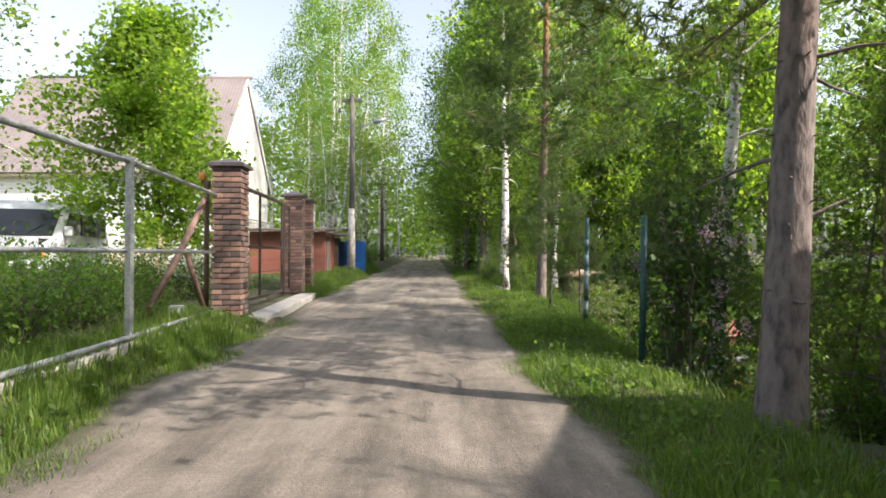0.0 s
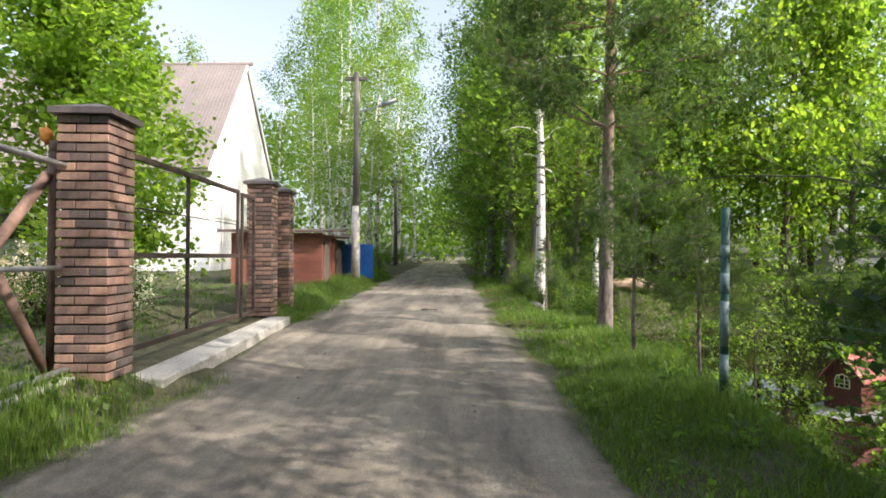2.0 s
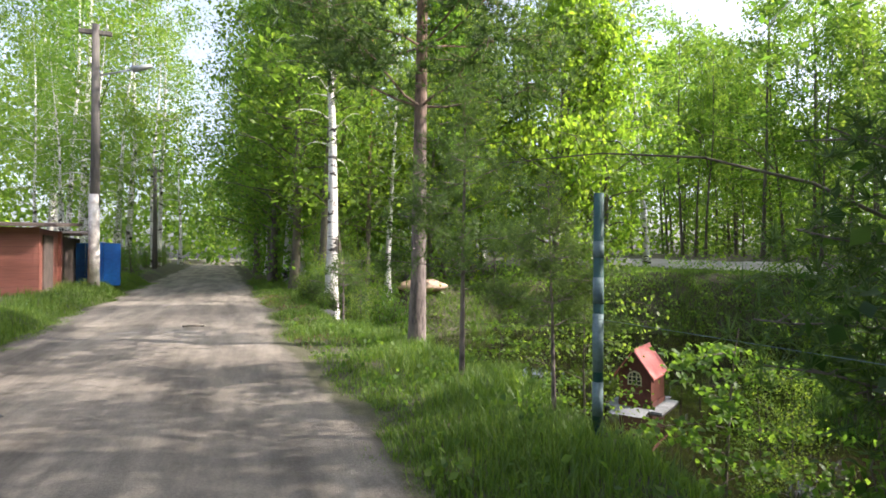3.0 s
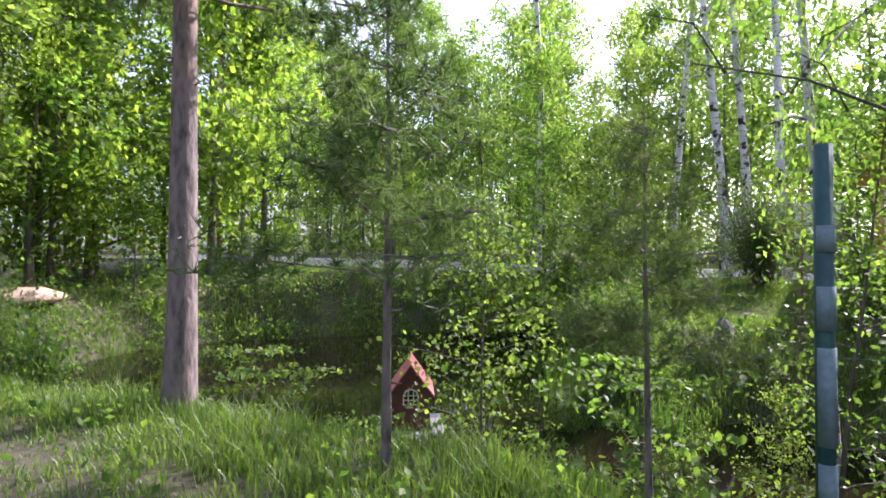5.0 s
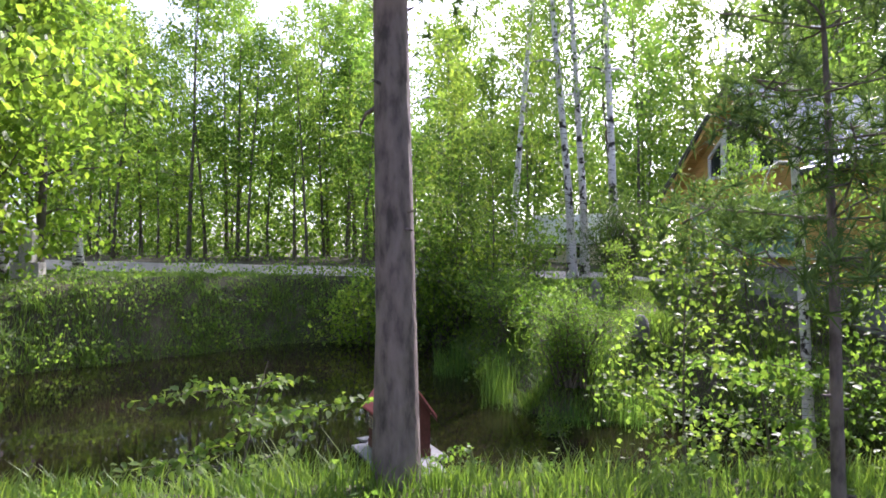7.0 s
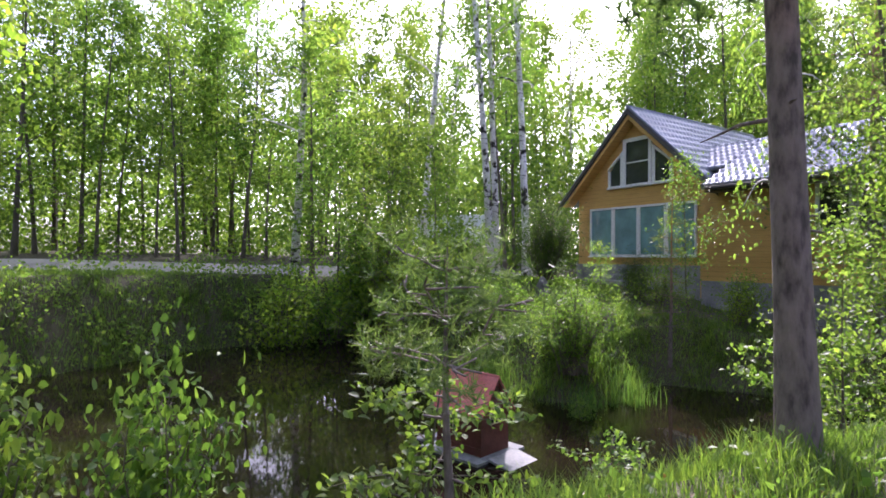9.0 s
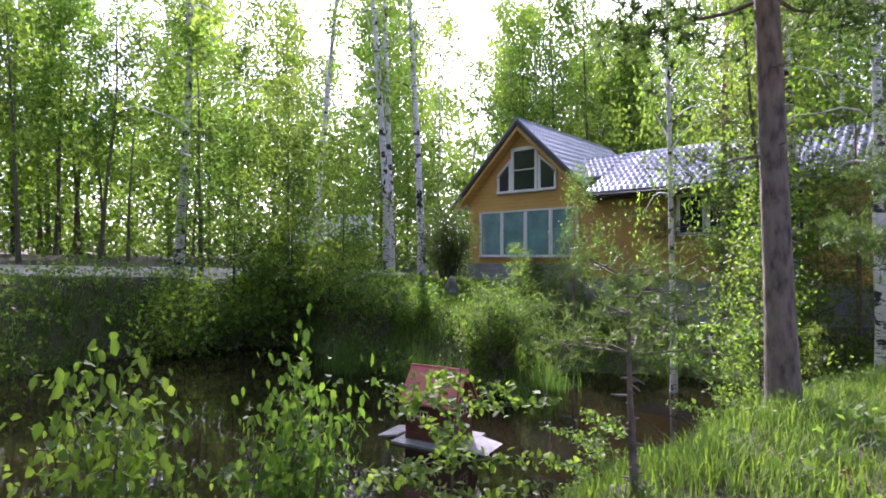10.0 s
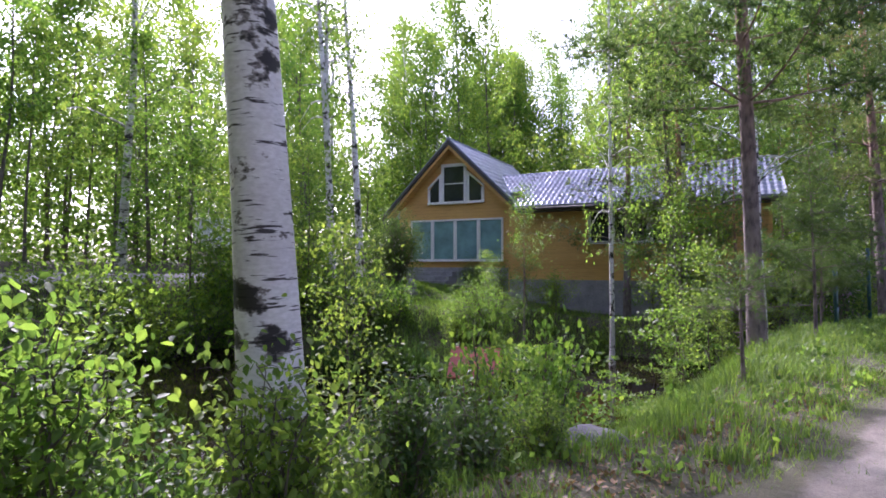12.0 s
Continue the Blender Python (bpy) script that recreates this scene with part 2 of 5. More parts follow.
M_YELLOW = siding_material("yellow_boards", (0.5, 0.29, 0.075), (0.66, 0.4, 0.12), 0.14)
M_WHITE = surface("white_paint", (0.72, 0.72, 0.7), (0.84, 0.84, 0.82), 0.5, 2, 20, 0.1)
M_METALROOF = surface("grey_metal_tile", (0.16, 0.18, 0.225), (0.26, 0.29, 0.35), 0.34, 1, 9, 0.3, metal=0.45)
M_DARKTRIM = surface("dark_fascia", (0.05, 0.045, 0.042), (0.09, 0.08, 0.075), 0.6, 3, 20, 0.2)
M_GLASS = glass_material("dark_glass", (0.03, 0.035, 0.04))
M_CURTAIN = glass_material("curtained_glass", (0.2, 0.36, 0.36))
M_PLINTH = surface("grey_steps", (0.2, 0.2, 0.21), (0.34, 0.34, 0.35), 0.9, 2, 18, 0.4)
M_SHED = siding_material("red_brown_boards", (0.2, 0.07, 0.05), (0.34, 0.13, 0.1), 0.16)
M_SHEDDARK = surface("old_dark_boards", (0.06, 0.045, 0.04), (0.13, 0.1, 0.085), 0.9, 3, 20, 0.4)
M_BLUE = surface("blue_sheet", (0.01, 0.1, 0.38), (0.02, 0.17, 0.55), 0.45, 1.2, 10, 0.2)
M_WOODPOLE = surface("weathered_pole", (0.07, 0.063, 0.058), (0.16, 0.145, 0.13), 0.9, 3, 24, 0.5, stretch=(1, 1, 0.12))
M_WHITEWASH = surface("flaking_whitewash", (0.4, 0.35, 0.31), (0.8, 0.77, 0.74), 0.9, 5, 18, 0.4)
M_POST = surface("flaking_green_paint", (0.012, 0.06, 0.062), (0.028, 0.1, 0.098), 0.6, 4, 26, 0.3)
M_WORN = surface("bare_grey_metal", (0.1, 0.17, 0.19), (0.2, 0.27, 0.29), 0.7, 6, 30, 0.3)
M_CAR = surface("white_car_paint", (0.62, 0.65, 0.68), (0.72, 0.74, 0.77), 0.25, 0.8, 6, 0.0)
M_TYRE = surface("black_rubber", (0.015, 0.015, 0.016), (0.03, 0.03, 0.03), 0.8, 4, 30, 0.2)
M_CHROME = surface("bright_trim", (0.5, 0.5, 0.5), (0.65, 0.65, 0.65), 0.2, 4, 20, 0.0, metal=0.9)
M_REDLENS = surface("red_lens", (0.5, 0.03, 0.015), (0.65, 0.06, 0.03), 0.2, 4, 20, 0.0)
M_ORANGE = surface("orange_plastic", (0.75, 0.25, 0.02), (0.9, 0.38, 0.06), 0.4, 4, 20, 0.0)
M_DUCKROOF = surface("pink_red_roofing", (0.5, 0.13, 0.12), (0.66, 0.22, 0.2), 0.7, 4, 30, 0.25)
M_DUCKWALL = surface("dark_red_wood", (0.095, 0.028, 0.02), (0.16, 0.05, 0.035), 0.6, 5, 28, 0.3)
M_DECK = surface("grey_decking", (0.17, 0.18, 0.185), (0.3, 0.31, 0.32), 0.8, 5, 26, 0.4)
M_CREAM = surface("cream_paint", (0.75, 0.68, 0.45), (0.85, 0.78, 0.55), 0.5, 5, 26, 0.1)
M_STONE = surface("grey_boulder", (0.09, 0.088, 0.086), (0.2, 0.195, 0.19), 0.9, 3, 16, 0.8, dist=0.03)
M_LBIRCH = leaf_material("birch_leaf", (0.085, 0.145, 0.036), (0.15, 0.235, 0.06), 0.58)
M_LFOREST = leaf_material("forest_leaf", (0.08, 0.142, 0.034), (0.145, 0.225, 0.055), 0.62)
M_LMAPLE = leaf_material("maple_leaf", (0.1, 0.18, 0.03), (0.175, 0.26, 0.046), 0.58)
M_LSHRUB = leaf_material("shrub_leaf", (0.065, 0.122, 0.032), (0.12, 0.195, 0.05), 0.58)
M_LDARK = leaf_material("dark_shrub_leaf", (0.035, 0.068, 0.022), (0.066, 0.118, 0.036), 0.45)
M_LLIME = leaf_material("lime_leaf", (0.075, 0.14, 0.03), (0.125, 0.205, 0.046), 0.5)
M_NEEDLE = leaf_material("pine_needle", (0.06, 0.1, 0.042), (0.115, 0.165, 0.068), 0.4, 1.4)
M_GRASS = leaf_material("grass_blade", (0.068, 0.13, 0.027), (0.118, 0.198, 0.045), 0.4, 0.5)
M_REED = leaf_material("reed_blade", (0.045, 0.11, 0.03), (0.09, 0.17, 0.045), 0.4, 0.8)
M_LILAC = leaf_material("lilac_flower", (0.3, 0.2, 0.5), (0.5, 0.38, 0.7), 0.3)
M_LITTER = leaf_material("dead_leaf", (0.11, 0.065, 0.035), (0.2, 0.13, 0.07), 0.1)
M_WHITEBLOOM = leaf_material("white_blossom", (0.5, 0.48, 0.45), (0.7, 0.68, 0.66), 0.2)

# ---- building helpers ----


def add_box(bm, x0, x1, y0, y1, z0, z1):
    v = [bm.verts.new(p) for p in ((x0, y0, z0), (x1, y0, z0), (x1, y1, z0), (x0, y1, z0), (x0, y0, z1), (x1, y0, z1), (x1, y1, z1), (x0, y1, z1))]
    for f in ((0, 3, 2, 1), (4, 5, 6, 7), (0, 1, 5, 4), (1, 2, 6, 5), (2, 3, 7, 6), (3, 0, 4, 7)):
        bm.faces.new([v[i] for i in f])


def box(x0, x1, y0, y1, z0, z1, bevel=0.0):
    bm = bmesh.new()
    add_box(bm, x0, x1, y0, y1, z0, z1)
    if bevel:
        bmesh.ops.bevel(bm, geom=bm.edges[:], offset=bevel, segments=2, affect="EDGES", profile=0.5)
    return bm


def add_prism(bm, outline, axis, a, b):
    """An outline in the plane across axis ('x' or 'y'), drawn out from a to b. Outline: (u, z)."""
    def at(u, z, s):
        return (s, u, z) if axis == "x" else (u, s, z)
    lo, hi = [bm.verts.new(at(u, z, a)) for u, z in outline], [bm.verts.new(at(u, z, b)) for u, z in outline]
    n = len(outline)
    bm.faces.new(lo)
    bm.faces.new(hi[::-1])
    for i in range(n):
        bm.faces.new((lo[i], hi[i], hi[(i + 1) % n], lo[(i + 1) % n]))
    bmesh.ops.recalc_face_normals(bm, faces=bm.faces[:])


def prism(outline, axis, a, b, bevel=0.0):
    bm = bmesh.new()
    add_prism(bm, outline, axis, a, b)
    if bevel:
        bmesh.ops.bevel(bm, geom=bm.edges[:], offset=bevel, segments=2, affect="EDGES", profile=0.5)
    return bm


def add_tube(bm, points, radii, sides=8):
    """A round bar through points, closed at its ends."""
    rings, pts = [], [Vector(p) for p in points]
    for i, p in enumerate(pts):
        d = (pts[min(i + 1, len(pts) - 1)] - pts[max(i - 1, 0)]).normalized()
        u = d.orthogonal().normalized() if abs(d.z) < 0.9 else d.cross(Vector((0, 1, 0))).normalized()
        w = d.cross(u)
        r = radii[i] if isinstance(radii, (list, tuple)) else radii
        rings.append([bm.verts.new(p + (u * math.cos(2 * math.pi * k / sides) + w * math.sin(2 * math.pi * k / sides)) * r) for k in range(sides)])
    for a, b in zip(rings, rings[1:]):
        for k in range(sides):
            bm.faces.new((a[k], a[(k + 1) % sides], b[(k + 1) % sides], b[k])).smooth = True
    bm.faces.new(rings[0][::-1])
    bm.faces.new(rings[-1])


def tube(points, radii, sides=8):
    bm = bmesh.new()
    add_tube(bm, points, radii, sides)
    return bm


def mesh_of(name, bm, material):
    me = bpy.data.meshes.new(name)
    bm.to_mesh(me)
    bm.free()
    me.materials.append(material)
    return me


def part(name, bm, material, parent=None, label=""):
    ob = new(name, mesh_of(name, bm, material))
    ob.parent = parent
    if label:
        ob["label"] = label
    return ob


def thing(name, m, label, category, group="", kind=""):
    ob = new(name)
    ob.matrix_world = m
    return tagged(ob, label, category, group, kind)


def array_mesh(name, verts, quads, material, smooth=False):
    """A mesh from arrays: verts (n, 3), faces (m, 3 or 4)."""
    verts, quads = np.asarray(verts, np.float32), np.asarray(quads, np.int32)
    k = quads.shape[1]
    me = bpy.data.meshes.new(name)
    me.vertices.add(len(verts))
    me.vertices.foreach_set("co", verts.ravel())
    me.loops.add(quads.size)
    me.loops.foreach_set("vertex_index", quads.ravel())
    me.polygons.add(len(quads))
    me.polygons.foreach_set("loop_start", np.arange(0, quads.size, k, dtype=np.int32))
    if smooth:
        me.polygons.foreach_set("use_smooth", np.ones(len(quads), bool))
    me.update(calc_edges=True)
    me.materials.append(material)
    return me


# ---- the ground ----
POND = [(4.85, 6.66), (7.85, 7.18), (9.3, 8.9), (8.15, 10.7), (8.7, 12.1), (12.6, 13.1), (16.41, 13.94), (17.37, 15.7), (15.98, 18.82), (13.3, 21.11), (10.95, 23.19), (8.81, 24.02), (6.24, 22.98), (4.5, 19.6), (4.15, 17.4), (4.5, 15.4), (5.28, 11.44)]
WATER_Z = -1.35


def smooth(a, b, v):
    t = np.clip((v - a) / (b - a), 0, 1)
    return t * t * (3 - 2 * t)


def pond_distance(x, y):
    """Metres from the waterline: below nought over the water."""
    x, y = np.asarray(x, float), np.asarray(y, float)
    best, inside = np.full(x.shape, 1e9), np.zeros(x.shape, bool)
    for (ax, ay), (bx, by) in zip(POND, POND[1:] + POND[:1]):
        ex, ey = bx - ax, by - ay
        t = np.clip(((x - ax) * ex + (y - ay) * ey) / (ex * ex + ey * ey), 0, 1)
        best = np.minimum(best, np.hypot(x - ax - t * ex, y - ay - t * ey))
        inside ^= ((ay > y) != (by > y)) & (x < ax + (y - ay) * ex / (ey if ey else 1e-9))
    return np.where(inside, -best, best)


def wobble(x, y, s, k):
    return np.sin(x * s + 1.7 * k + 1.3 * np.sin(y * s * 0.83 + k)) * np.sin(y * s * 1.13 + 2.1 * k + 0.9 * np.sin(x * s * 0.71))


def road_left(y):
    return -2.05 - 0.075 * np.clip(y, 0, 14) - 0.02 * np.clip(y - 14, 0, 60) + 0.1 * np.sin(y * 0.9) + 0.06 * np.sin(y * 2.3) + 0.02 * np.sin(y * 5.3 + 1) + 0.012 * np.sin(y * 11.7)


def road_right(y):
    return 1.12 - 0.037 * np.clip(y, 0, 14) - 0.02 * np.clip(y - 14, 0, 60) + 0.08 * np.sin(y * 0.7 + 1) + 0.05 * np.sin(y * 2.1) + 0.02 * np.sin(y * 5.7 + 2) + 0.012 * np.sin(y * 12.3)


def road_z(x, y):
    return 0.011 * np.clip(y - 8, 0, 70) + 0.012 * wobble(x, y, 1.7, 1) + 0.007 * wobble(x, y, 4.1, 2)


def ground_z(x, y):
    x, y = np.asarray(x, float), np.asarray(y, float)
    along = 0.011 * np.clip(y - 8, 0, 70)
    l, r = road_left(y), road_right(y)
    gateway = smooth(8.6, 9.0, y) * smooth(13.6, 13.2, y)
    left = along + 0.28 * smooth(0.02, 0.75, l - x) * (1 - gateway) + gateway * 0.12 * smooth(-0.1, 0.25, l - x)
    right = along + 0.03 - 0.35 * smooth(0.8, 2.4, x - r) * smooth(9, 4, y) + 0.55 * smooth(9, 15, x) - 0.2 * smooth(18.5, 20, x) + 0.07 * np.clip(x - 20, 0, 12) - 0.25 * smooth(6.5, 9, x) * smooth(14, 11, y) * smooth(16, 12, x)
    base = np.where(x < l, left, np.where(x > r, right, along)) - 0.05 * smooth(0.32, 0.1, np.maximum(l - x, x - r))
    d = pond_distance(x, y)
    bank = np.where(x < 5.5, np.clip((d + 0.3) / 2.95, 0, 1) ** 1.7, smooth(-0.3, 2.0, d))
    z = (WATER_Z - 0.25) * (1 - bank) + base * bank
    z = np.where(d < -0.3, WATER_Z - 0.25 - np.clip(-d - 0.3, 0, 1) * 0.4, z)
    return z + 0.03 * wobble(x, y, 1.3, 3) * (np.abs(x) < 60) * np.where((x > l) & (x < r), 0, 1)


def axis_steps(lo, hi, step, far):
    near = np.arange(lo, hi + step / 2, step)
    out = [step * 1.35**k for k in range(1, 60)]
    grow = np.cumsum(out)
    grow = grow[grow < far]
    return np.concatenate([lo - grow[::-1], near, hi + grow])


gx, gy = axis_steps(-7, 19, 0.2, 1500), axis_steps(-3, 30, 0.2, 1500)
XX, YY = np.meshgrid(gx, gy)
ZZ = ground_z(XX, YY)
nx, ny = len(gx), len(gy)
idx = np.arange(nx * ny).reshape(ny, nx)
quads = np.stack([idx[:-1, :-1], idx[:-1, 1:], idx[1:, 1:], idx[1:, :-1]], -1).reshape(-1, 4)
ground = new("ground", array_mesh("ground", np.stack([XX, YY, ZZ], -1).reshape(-1, 3), quads, M_SOIL, True))
tagged(ground, "mossy green grassy soil with a sunken pond bed", "ground", kind="structure")

ry = np.concatenate([np.arange(-30, -3, 1.0), np.arange(-3, 26, 0.12), np.arange(26, 110, 1.0)])
ru = np.linspace(0, 1, 40)
RX = (road_left(ry) - 0.22)[:, None] * (1 - ru) + (road_right(ry) + 0.22)[:, None] * ru
RY = np.repeat(ry[:, None], 40, 1)
edge = np.minimum(ru, 1 - ru)[None, :]
ruts = -0.03 * np.exp(-((ru - 0.3) / 0.09) ** 2) - 0.03 * np.exp(-((ru - 0.74) / 0.09) ** 2)
RZ = road_z(RX, RY) + ruts[None, :] * (0.7 + 0.3 * np.sin(RY * 0.8)) + 0.02 - 0.03 * smooth(0.06, 0.0, edge)
idx = np.arange(RX.size).reshape(RX.shape)
quads = np.stack([idx[:-1, :-1], idx[:-1, 1:], idx[1:, 1:], idx[1:, :-1]], -1).reshape(-1, 4)
road = new("road", array_mesh("road", np.stack([RX, RY, RZ], -1).reshape(-1, 3), quads, M_ROAD, True))
rim = road.data.attributes.new("rim", "FLOAT", "POINT")
rim.data.foreach_set("value", np.repeat(0.75 * smooth(0.115, 0.015, edge), len(ry), 0).ravel().astype(np.float32))
tagged(road, "pale brown rutted dirt lane between grassy verges", "road", kind="structure")

bm = bmesh.new()
bm.faces.new([bm.verts.new((x, y, WATER_Z)) for x, y in ((3.2, 4.5), (19, 4.5), (19, 26), (3.2, 26))])
tagged(part("water", bm, M_WATER), "still dark brown pond water reflecting trees", "pond", kind="structure")

# a gravel road beyond the pond
u = np.linspace(0, 1, 60)
FX, FY = 22.5 + 6 * (u - 0.5), -12 + 62 * u
bm = bmesh.new()
prev = None
for x, y in zip(FX, FY):
    row = []
    for k in range(6):
        px, py = x + (k - 2.5) * 0.9 + 0.12 * math.sin(y * 1.3 + k), y
        row.append(bm.verts.new((px, py, float(ground_z(px, py)) + 0.14 - 0.02 * abs(k - 2.5))))
    if prev:
        for k in range(5):
            bm.faces.new((prev[k], prev[k + 1], row[k + 1], row[k])).smooth = True
    prev = row
tagged(part("gravel_road", bm, M_FARROAD), "light grey gravel road beyond the pond", "road", kind="structure")

# ---- houses ----


def rough_roof(name, parent, x0, x1, eave, ridge, material, step, rib, depth, thick=0.06, cross=0):
    """One roof slope: from (y, z) eave to (y, z) ridge, with rows of step metres and ribs of rib metres, as a real relief."""
    (ye, ze), (yr, zr) = eave, ridge
    length = math.hypot(yr - ye, zr - ze)
    ny_, nx_ = max(2, int(length / step * 4)), max(2, int((x1 - x0) / rib * 4))
    v, x = np.linspace(0, 1, ny_ + 1), np.linspace(x0, x1, nx_ + 1)
    n = np.array([-(zr - ze), yr - ye]) / length
    if n[1] < 0:
        n = -n
    V, X = np.meshgrid(v, x, indexing="ij")
    lift = depth * 0.6 * (0.5 + 0.5 * np.cos(2 * np.pi * X / rib)) + (depth * 1.1) * (1 - (V * length / step) % 1.0)
    Y, Z = ye + (yr - ye) * V + n[0] * (lift + thick), ze + (zr - ze) * V + n[1] * (lift + thick)
    top = np.stack([X, Y, Z], -1).reshape(-1, 3)
    idx = np.arange(V.size).reshape(V.shape)
    q = np.stack([idx[:-1, :-1], idx[:-1, 1:], idx[1:, 1:], idx[1:, :-1]], -1).reshape(-1, 4)
    m = len(top)
    under = np.array([(x0, ye, ze), (x1, ye, ze), (x1, yr, zr), (x0, yr, zr)])
    c = [idx[0, 0], idx[0, -1], idx[-1, -1], idx[-1, 0]]
    sides = [(m, m + 3, m + 2, m + 1), (m, m + 1, c[1], c[0]), (m + 1, m + 2, c[2], c[1]), (m + 3, m, c[0], c[3])]
    allv = np.concatenate([top, under])
    if cross:
        allv = np.stack([cross * allv[:, 1], allv[:, 0], allv[:, 2]], -1)
    ob = new(name, array_mesh(name, allv, np.concatenate([q, np.array(sides)]), material, True))
    ob.parent = parent
    return ob


def window(parent, x0, x1, z0, z1, y, bars=(), glass=None, top=None, frame_w=0.07, rail=None):
    """A window on a wall that faces -y. bars: x of uprights; top: heights of the upper corners where they slope."""
    zl, zr = top or (z1, z1)
    fr = part("window_frame", bmesh.new(), M_WHITE, parent)
    bm = bmesh.new()
    add_prism(bm, [(x0 - frame_w, z0 - frame_w), (x1 + frame_w, z0 - frame_w), (x1 + frame_w, z0), (x0 - frame_w, z0)], "y", y - 0.06, y + 0.04)
    add_prism(bm, [(x0 - frame_w, z0), (x0, z0), (x0, zl), (x0 - frame_w, zl)], "y", y - 0.05, y + 0.04)
    add_prism(bm, [(x1, z0), (x1 + frame_w, z0), (x1 + frame_w, zr), (x1, zr)], "y", y - 0.05, y + 0.04)
    add_prism(bm, [(x0 - frame_w, zl), (x1 + frame_w, zr), (x1 + frame_w, zr + frame_w), (x0 - frame_w, zl + frame_w)], "y", y - 0.055, y + 0.04)
    for b in bars:
        zb = zl + (zr - zl) * (b - x0) / (x1 - x0)
        add_box(bm, b - 0.035, b + 0.035, y - 0.045, y + 0.03, z0, zb)
    if rail:
        add_box(bm, x0, x1, y - 0.04, y + 0.02, rail - 0.02, rail + 0.02)
    bm.to_mesh(fr.data)
    bm.free()
    part("pane", prism([(x0, z0), (x1, z0), (x1, zr), (x0, zl)], "y", y - 0.012, y + 0.0), glass or M_GLASS, fr, "dark reflecting pane")
    part("window_sill", box(x0 - 0.1, x1 + 0.1, y - 0.12, y - 0.061, z0 - 0.1, z0 - 0.06, 0.006), M_WHITE, fr)
    return fr


def yellow_house():
    h = thing("house", pose(15.99, 5.47, 0.35, 0, 0, 200), "yellow board house with white windows and grey tiled roof", "house")
    # gable block, and a long wing to its side
    part("gable_wall", prism([(-2.55, 0.7), (2.55, 0.7), (2.55, 3.3), (0, 5.72), (-2.55, 3.3)], "y", 0, 7.0), M_YELLOW, h)
    part("wing_wall", prism([(-0.45, -0.2), (4.9, -0.2), (4.9, 2.98), (2.2, 4.4), (-0.45, 2.98)], "x", 2.56, 11.2), M_YELLOW, h)
    part("plinth", box(-2.6, 2.6, -0.06, 6.9, -0.9, 0.72), M_PLINTH, h, "grey concrete plinth")
    for x in (-1, 1):
        rough_roof("roof", h, -0.45, 7.2, (-3.05, 2.85), (0.0, 5.82), M_METALROOF, 0.35, 0.2, 0.04, cross=x)
    rough_roof("roof", h, 2.95, 11.6, (-1.0, 2.85), (2.2, 4.55), M_METALROOF, 0.35, 0.2, 0.07)
    rough_roof("roof", h, 1.2, 2.95, (0.3, 3.54), (2.2, 4.55), M_METALROOF, 0.35, 0.2, 0.07)
    rough_roof("roof", h, 1.3, 11.6, (5.4, 2.85), (2.2, 4.55), M_METALROOF, 0.35, 0.2, 0.04)
    for s in (-1, 1):
        bm = prism([(s * 3.12, 2.7), (s * 3.12, 2.84), (0, 5.86), (0, 5.7)], "y", -0.5, -0.44)
        part("bargeboard", bm, M_DARKTRIM, h, "dark brown bargeboard")
        bm = prism([(s * 2.95, 2.82), (s * 2.8, 2.82), (0, 5.52), (0, 5.68)], "y", -0.44, -0.03)
        part("soffit", bm, M_YELLOW, h)
    part("gutter", tube([(3.1, -1.07, 2.88), (11.6, -1.07, 2.88)], 0.055), M_DARKTRIM, h, "dark brown gutter")
    part("eave_board", box(3.0, 11.5, -0.95, -0.46, 2.78, 2.83), M_DARKTRIM, h)
    part("ridge_cap", tube([(0, -0.5, 5.92), (0, 7.2, 5.92)], 0.07), M_METALROOF, h)
    part("ridge_cap", tube([(1.3, 2.2, 4.64), (11.6, 2.2, 4.64)], 0.07), M_METALROOF, h)
    # attic window: a tall middle light between two sloped ones, in one wide white surround
    window(h, -1.05, -0.62, 3.42, 4.1, -0.01, top=(3.95, 4.5), frame_w=0.1)
    window(h, -0.4, 0.5, 3.42, 4.85, -0.012, rail=4.15, frame_w=0.12)
    window(h, 0.74, 1.28, 3.42, 4.1, -0.01, top=(4.55, 3.95), frame_w=0.1)
    # veranda glazing
    for x in (-1.9, -0.86, 0.18, 1.22):
        window(h, x, x + 0.9, 1.06, 2.62, -0.01, glass=M_CURTAIN)
    for x, w in ((5.68, 0.62), (6.5, 1.05), (7.75, 0.95)):
        window(h, x, x + w, 1.68, 2.7, -0.46, frame_w=0.09)
    part("wing_plinth", box(2.62, 11.25, -0.5, 4.95, -1.0, 0.3), M_PLINTH, h)
    part("corner_board", box(11.12, 11.24, -0.5, -0.38, 0.3, 2.9), M_YELLOW, h)
    for k in range(5):
        part("step", box(-1.4, 0.2, -0.5 - 0.3 * k, -0.07 - 0.3 * k, -0.7, 0.55 - 0.17 * k, 0.01), M_PLINTH, h, "grey timber step")
    return h


yellow_house()


